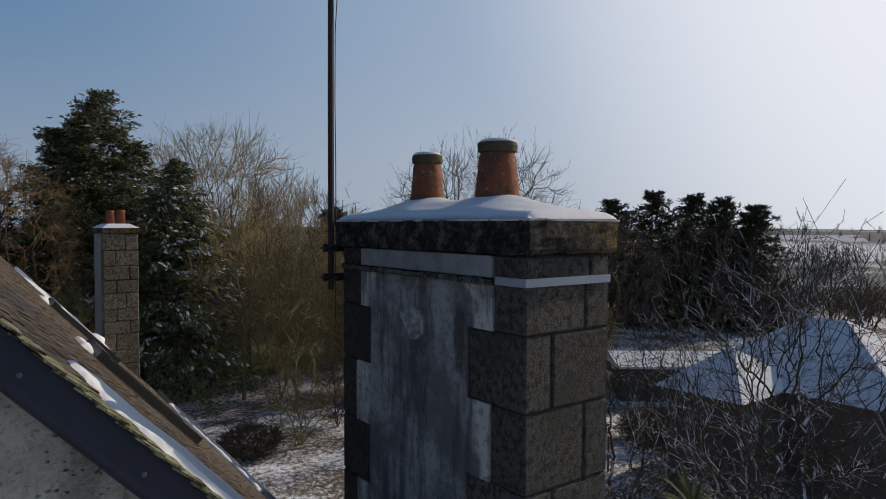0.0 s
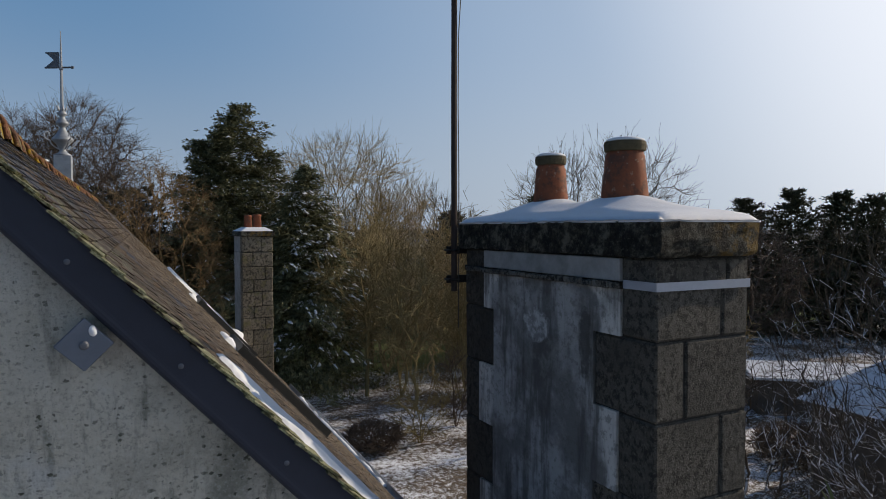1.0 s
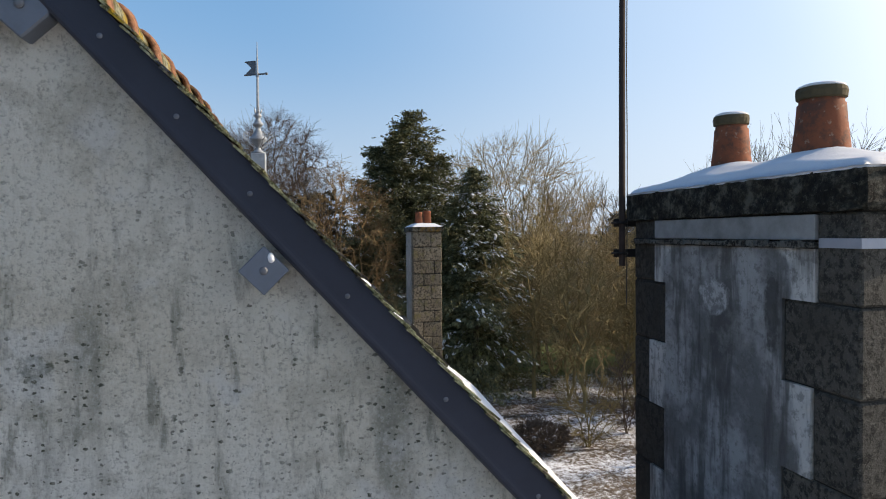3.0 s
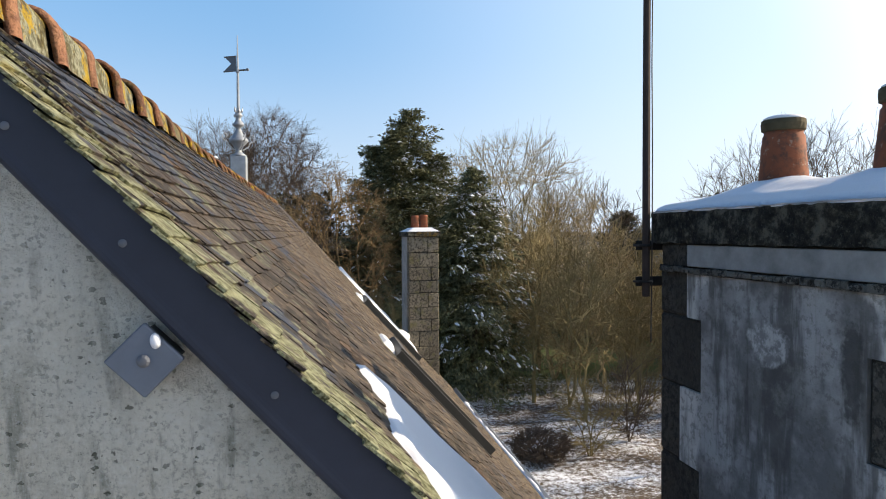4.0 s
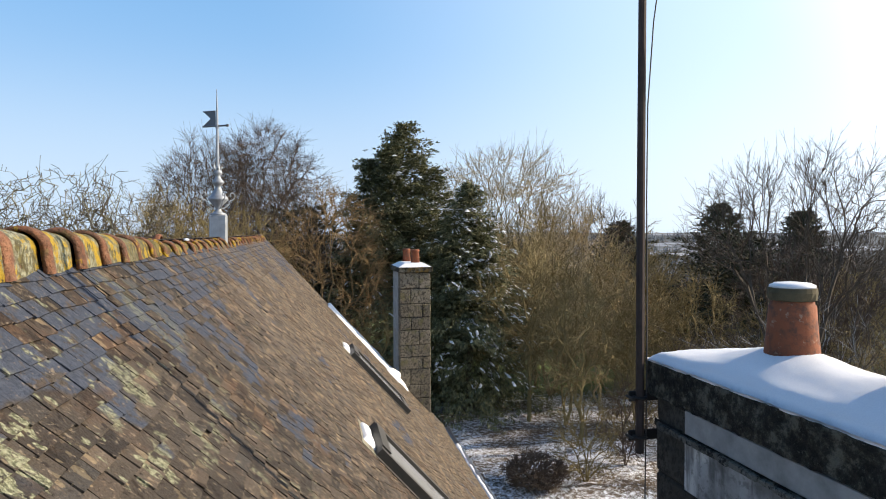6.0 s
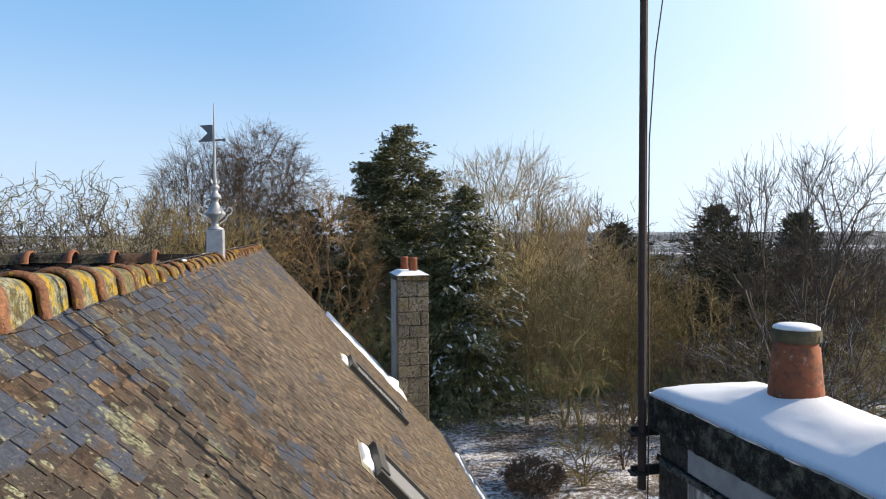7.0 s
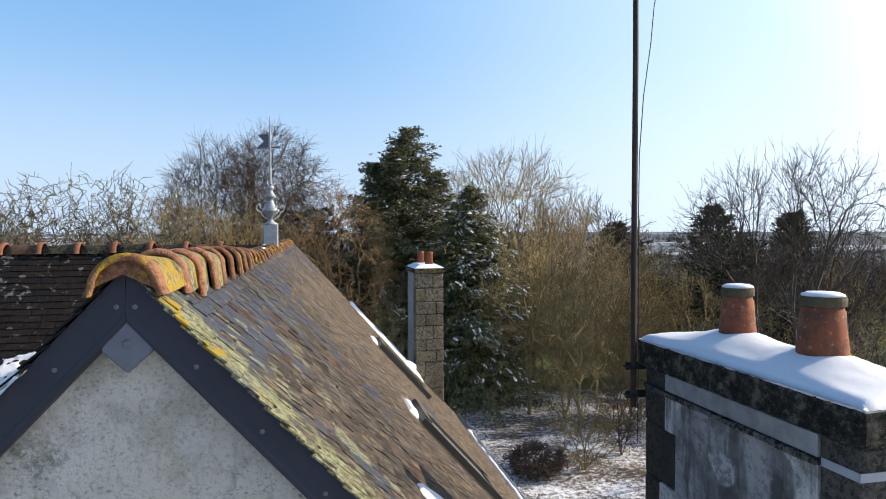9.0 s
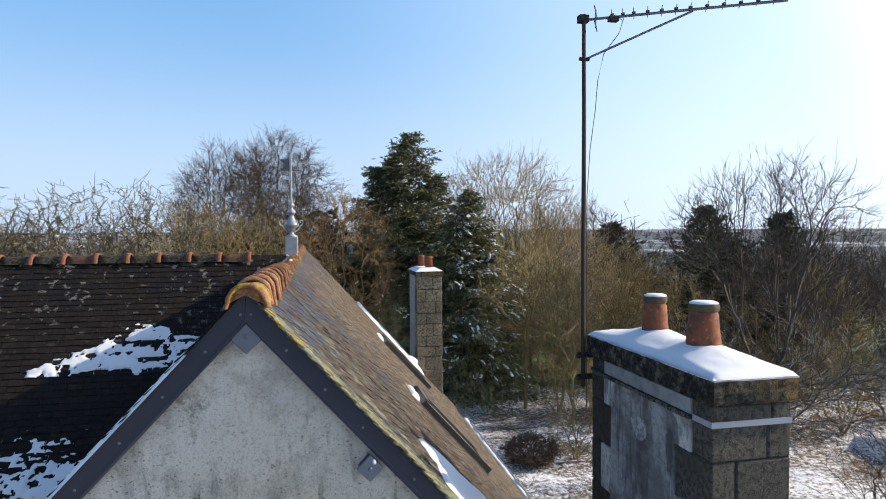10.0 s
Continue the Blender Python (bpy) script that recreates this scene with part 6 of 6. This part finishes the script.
    scatter(y2, [(14.4, 26.4, 0.9), (17.8, 30.2, 0.75), (19.6, 25.0, 0.75), (22.5, 33.0, 0.75), (26.5, 33.5, 0.75)], rng)
    c = bare_tree("dark_bush", 7.75, 20.6, 73, "low dense dark bush", BARK_RED, height=1.0, width=2.1, ends=480, crook=0.15, stems=4, thin=0.011, twig=0.25, hollow=0.5, **bush)
    scatter(c, [(24.0, 13.8, 1.3), (19.5, 13.5, 1.2)], rng)


def far_woods(name, seed, n, r0, r1, a0, a1, tall, label, material, ends=90, thin=0.014):
    """A belt of distant leafless trees, too far to count: a few tree shapes repeated with other turns and sizes."""
    rng = random.Random(seed)
    shapes = []
    for k in range(4):
        rows = fan(seed * 10 + k, height=1.0, width=0.75, base=0.08, ends=ends, stems=3, twig=0.07, thin=thin / tall, side=2)
        quad = []
        for p, q, r, s, depth in rows:
            w = (q - p).cross(Vector((rng.gauss(0, 1), rng.gauss(0, 1), rng.gauss(0, 1)))).normalized()
            quad += [p - w * r, p + w * r, q + w * s, q - w * s]
        shapes.append(np.array([tuple(v) for v in quad]))
    verts = []
    for i in range(n):
        a, d = radians(rng.uniform(a0, a1)), rng.uniform(r0, r1)
        x, y = 0.5 + d * math.sin(a), 0.8 + d * math.cos(a)
        h = tall * rng.uniform(0.6, 1.2)
        t = rng.uniform(0, 6.28)
        turn = np.array([[math.cos(t), math.sin(t), 0], [-math.sin(t), math.cos(t), 0], [0, 0, 1]]) * h
        turn[:2] *= rng.uniform(0.8, 1.3)
        verts.append(shapes[rng.randrange(4)] @ turn + np.array([x, y, ground_height(x, y)]))
    verts = np.concatenate(verts)
    me = bpy.data.meshes.new(name)
    m = len(verts)
    me.vertices.add(m)
    me.vertices.foreach_set("co", verts.ravel())
    me.loops.add(m)
    me.loops.foreach_set("vertex_index", np.arange(m))
    me.polygons.add(m // 4)
    me.polygons.foreach_set("loop_start", np.arange(0, m, 4))
    me.update()
    me.validate()
    me.materials.append(material)
    tagged(new(name, me), label, "woods", kind="stuff")


def lodge_roof(bm, x0, x1, y0, y1, ze, zr, ins0, ins1):
    """A hipped roof as a closed solid over a rectangle."""
    v = [bm.verts.new(p) for p in ((x0, y0, ze), (x1, y0, ze), (x1, y1, ze), (x0, y1, ze))]
    m = (y0 + y1) / 2
    a, b = bm.verts.new((x0 + ins0, m, zr)), bm.verts.new((x1 - ins1, m, zr))
    for f in ((v[0], v[1], b, a), (v[2], v[3], a, b), (v[3], v[0], a), (v[1], v[2], b), (v[3], v[2], v[1], v[0])):
        bm.faces.new(f)
    return bm


def build_neighbour():
    m = pose(21.7, 8.85, 0, 0, 0, 90)
    ob = thing("neighbour_house", m, "low house with a snow-covered hipped roof", "house")
    part("wall", box(-3.0, 2.9, -2.6, 2.6, -0.3, 2.91), PLASTER, ob, "dull brown-grey plaster")
    part("wall", box(0.0, 2.2, 2.61, 4.9, -0.3, 2.91), PLASTER, ob)
    part("roof", lodge_roof(bmesh.new(), -3.3, 3.2, -2.95, 2.95, 2.92, 4.75, 2.7, 2.7), SNOW_THIN, ob, "hipped roof under thin snow")
    part("roof", lodge_roof(bmesh.new(), -0.2, 2.5, 1.6, 5.2, 2.92, 4.05, 1.3, 1.3), SNOW_THIN, ob)
    shed = thing("shed", pose(25.9, 17.2, 0, 0, 0, -37), "low outbuilding under snow", "shed")
    part("wall", box(-2.5, 2.5, -1.5, 1.5, -0.2, 1.5), PLASTER, shed)
    part("roof", prism([(-1.8, 1.5), (1.8, 1.5), (1.8, 1.6), (0, 1.95), (-1.8, 1.6)], 0, -2.8, 2.8), SNOW_THIN, shed)
    for k in range(9):
        x, y = 15.2 + k * 0.9, 13.3 - k * 0.62
        p = thing("fence_post", pose(x, y, ground_height(x, y) - 0.1), "thin dark fence post in the snow", "fence post", "posts of the yard fence")
        part("post", tube([(0, 0, 0), (0.01, 0, 1.5)], [0.035, 0.03], 6), BARK, p)


def build_palm():
    """A spiky palm-like plant below the chimney."""
    rng = random.Random(9)
    x, y, z = 8.3, 4.9, ground_height(8.3, 4.9)
    ob = thing("palm_plant", pose(x, y, z), "palm-like plant with long narrow leaves", "plant")
    part("trunk", tube([(0, 0, -0.1), (0.05, 0.02, 1.8), (0.0, 0.0, 3.65)], [0.14, 0.11, 0.10], 8), BARK, ob)
    for k in range(46):
        a, e = rng.uniform(0, 6.28), rng.uniform(-0.5, 1.2)
        d = Vector((math.cos(a) * math.cos(e), math.sin(a) * math.cos(e), math.sin(e)))
        side = d.cross(Vector((0, 0, 1))).normalized() * 0.028
        o, ln = Vector((0, 0, 3.65)), rng.uniform(0.65, 0.95)
        bm = bmesh.new()
        c = [(0.0, 0.5), (0.35, 1.0), (0.7, 0.8), (1.0, 0.05)]
        rows = []
        for s, w in c:
            p = o + d * ln * s - Vector((0, 0, 0.28 * s * s * ln))
            rows.append((bm.verts.new(p - side * w), bm.verts.new(p + side * w + Vector((0, 0, 0.008)))))
        for q, r in zip(rows, rows[1:]):
            bm.faces.new((q[0], q[1], r[1], r[0]))
        part("leaf", bm, PALM, ob)


build_woods()
far_woods("far_woods", 81, 110, 44, 85, -40, 27.5, 9.6, "brown leafless woods behind the garden", BARK_DIM, 90, 0.020)
far_woods("far_woods", 82, 40, 46, 75, 27.5, 33, 5.5, "low brown woods behind the garden", BARK_DIM, 80, 0.020)
far_woods("far_woods", 83, 100, 45, 90, 33, 62, 8.6, "brown woods beyond the neighbour's yard", BARK_DIM, 90, 0.020)
far_woods("far_woods", 87, 260, 270, 430, 40, 95, 12, "dark woods below the far fields", BARK, 30, 0.05)
far_woods("far_woods", 85, 160, 50, 120, 62, 92, 5, "dark hedges below the fields", BARK, 60, 0.02)
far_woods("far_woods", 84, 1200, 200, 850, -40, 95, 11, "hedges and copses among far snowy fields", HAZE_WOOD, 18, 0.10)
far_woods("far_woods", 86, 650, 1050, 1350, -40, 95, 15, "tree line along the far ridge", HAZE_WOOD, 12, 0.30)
build_neighbour()
build_palm()


# ---- the single slates of the near corner of the roof ----
for corners in SINGLE_SLATES[:300]:
    raw("slate", [tuple(v) for v in corners], SLATE_FACES, SLATE, ROOF)
REST = [v for c in SINGLE_SLATES[300:] for v in c]
tagged(raw("slating", [tuple(v) for v in REST], [tuple(8 * k + i for i in f) for k in range(len(REST) // 8) for f in SLATE_FACES], SLATE, ROOF), kind="stuff")
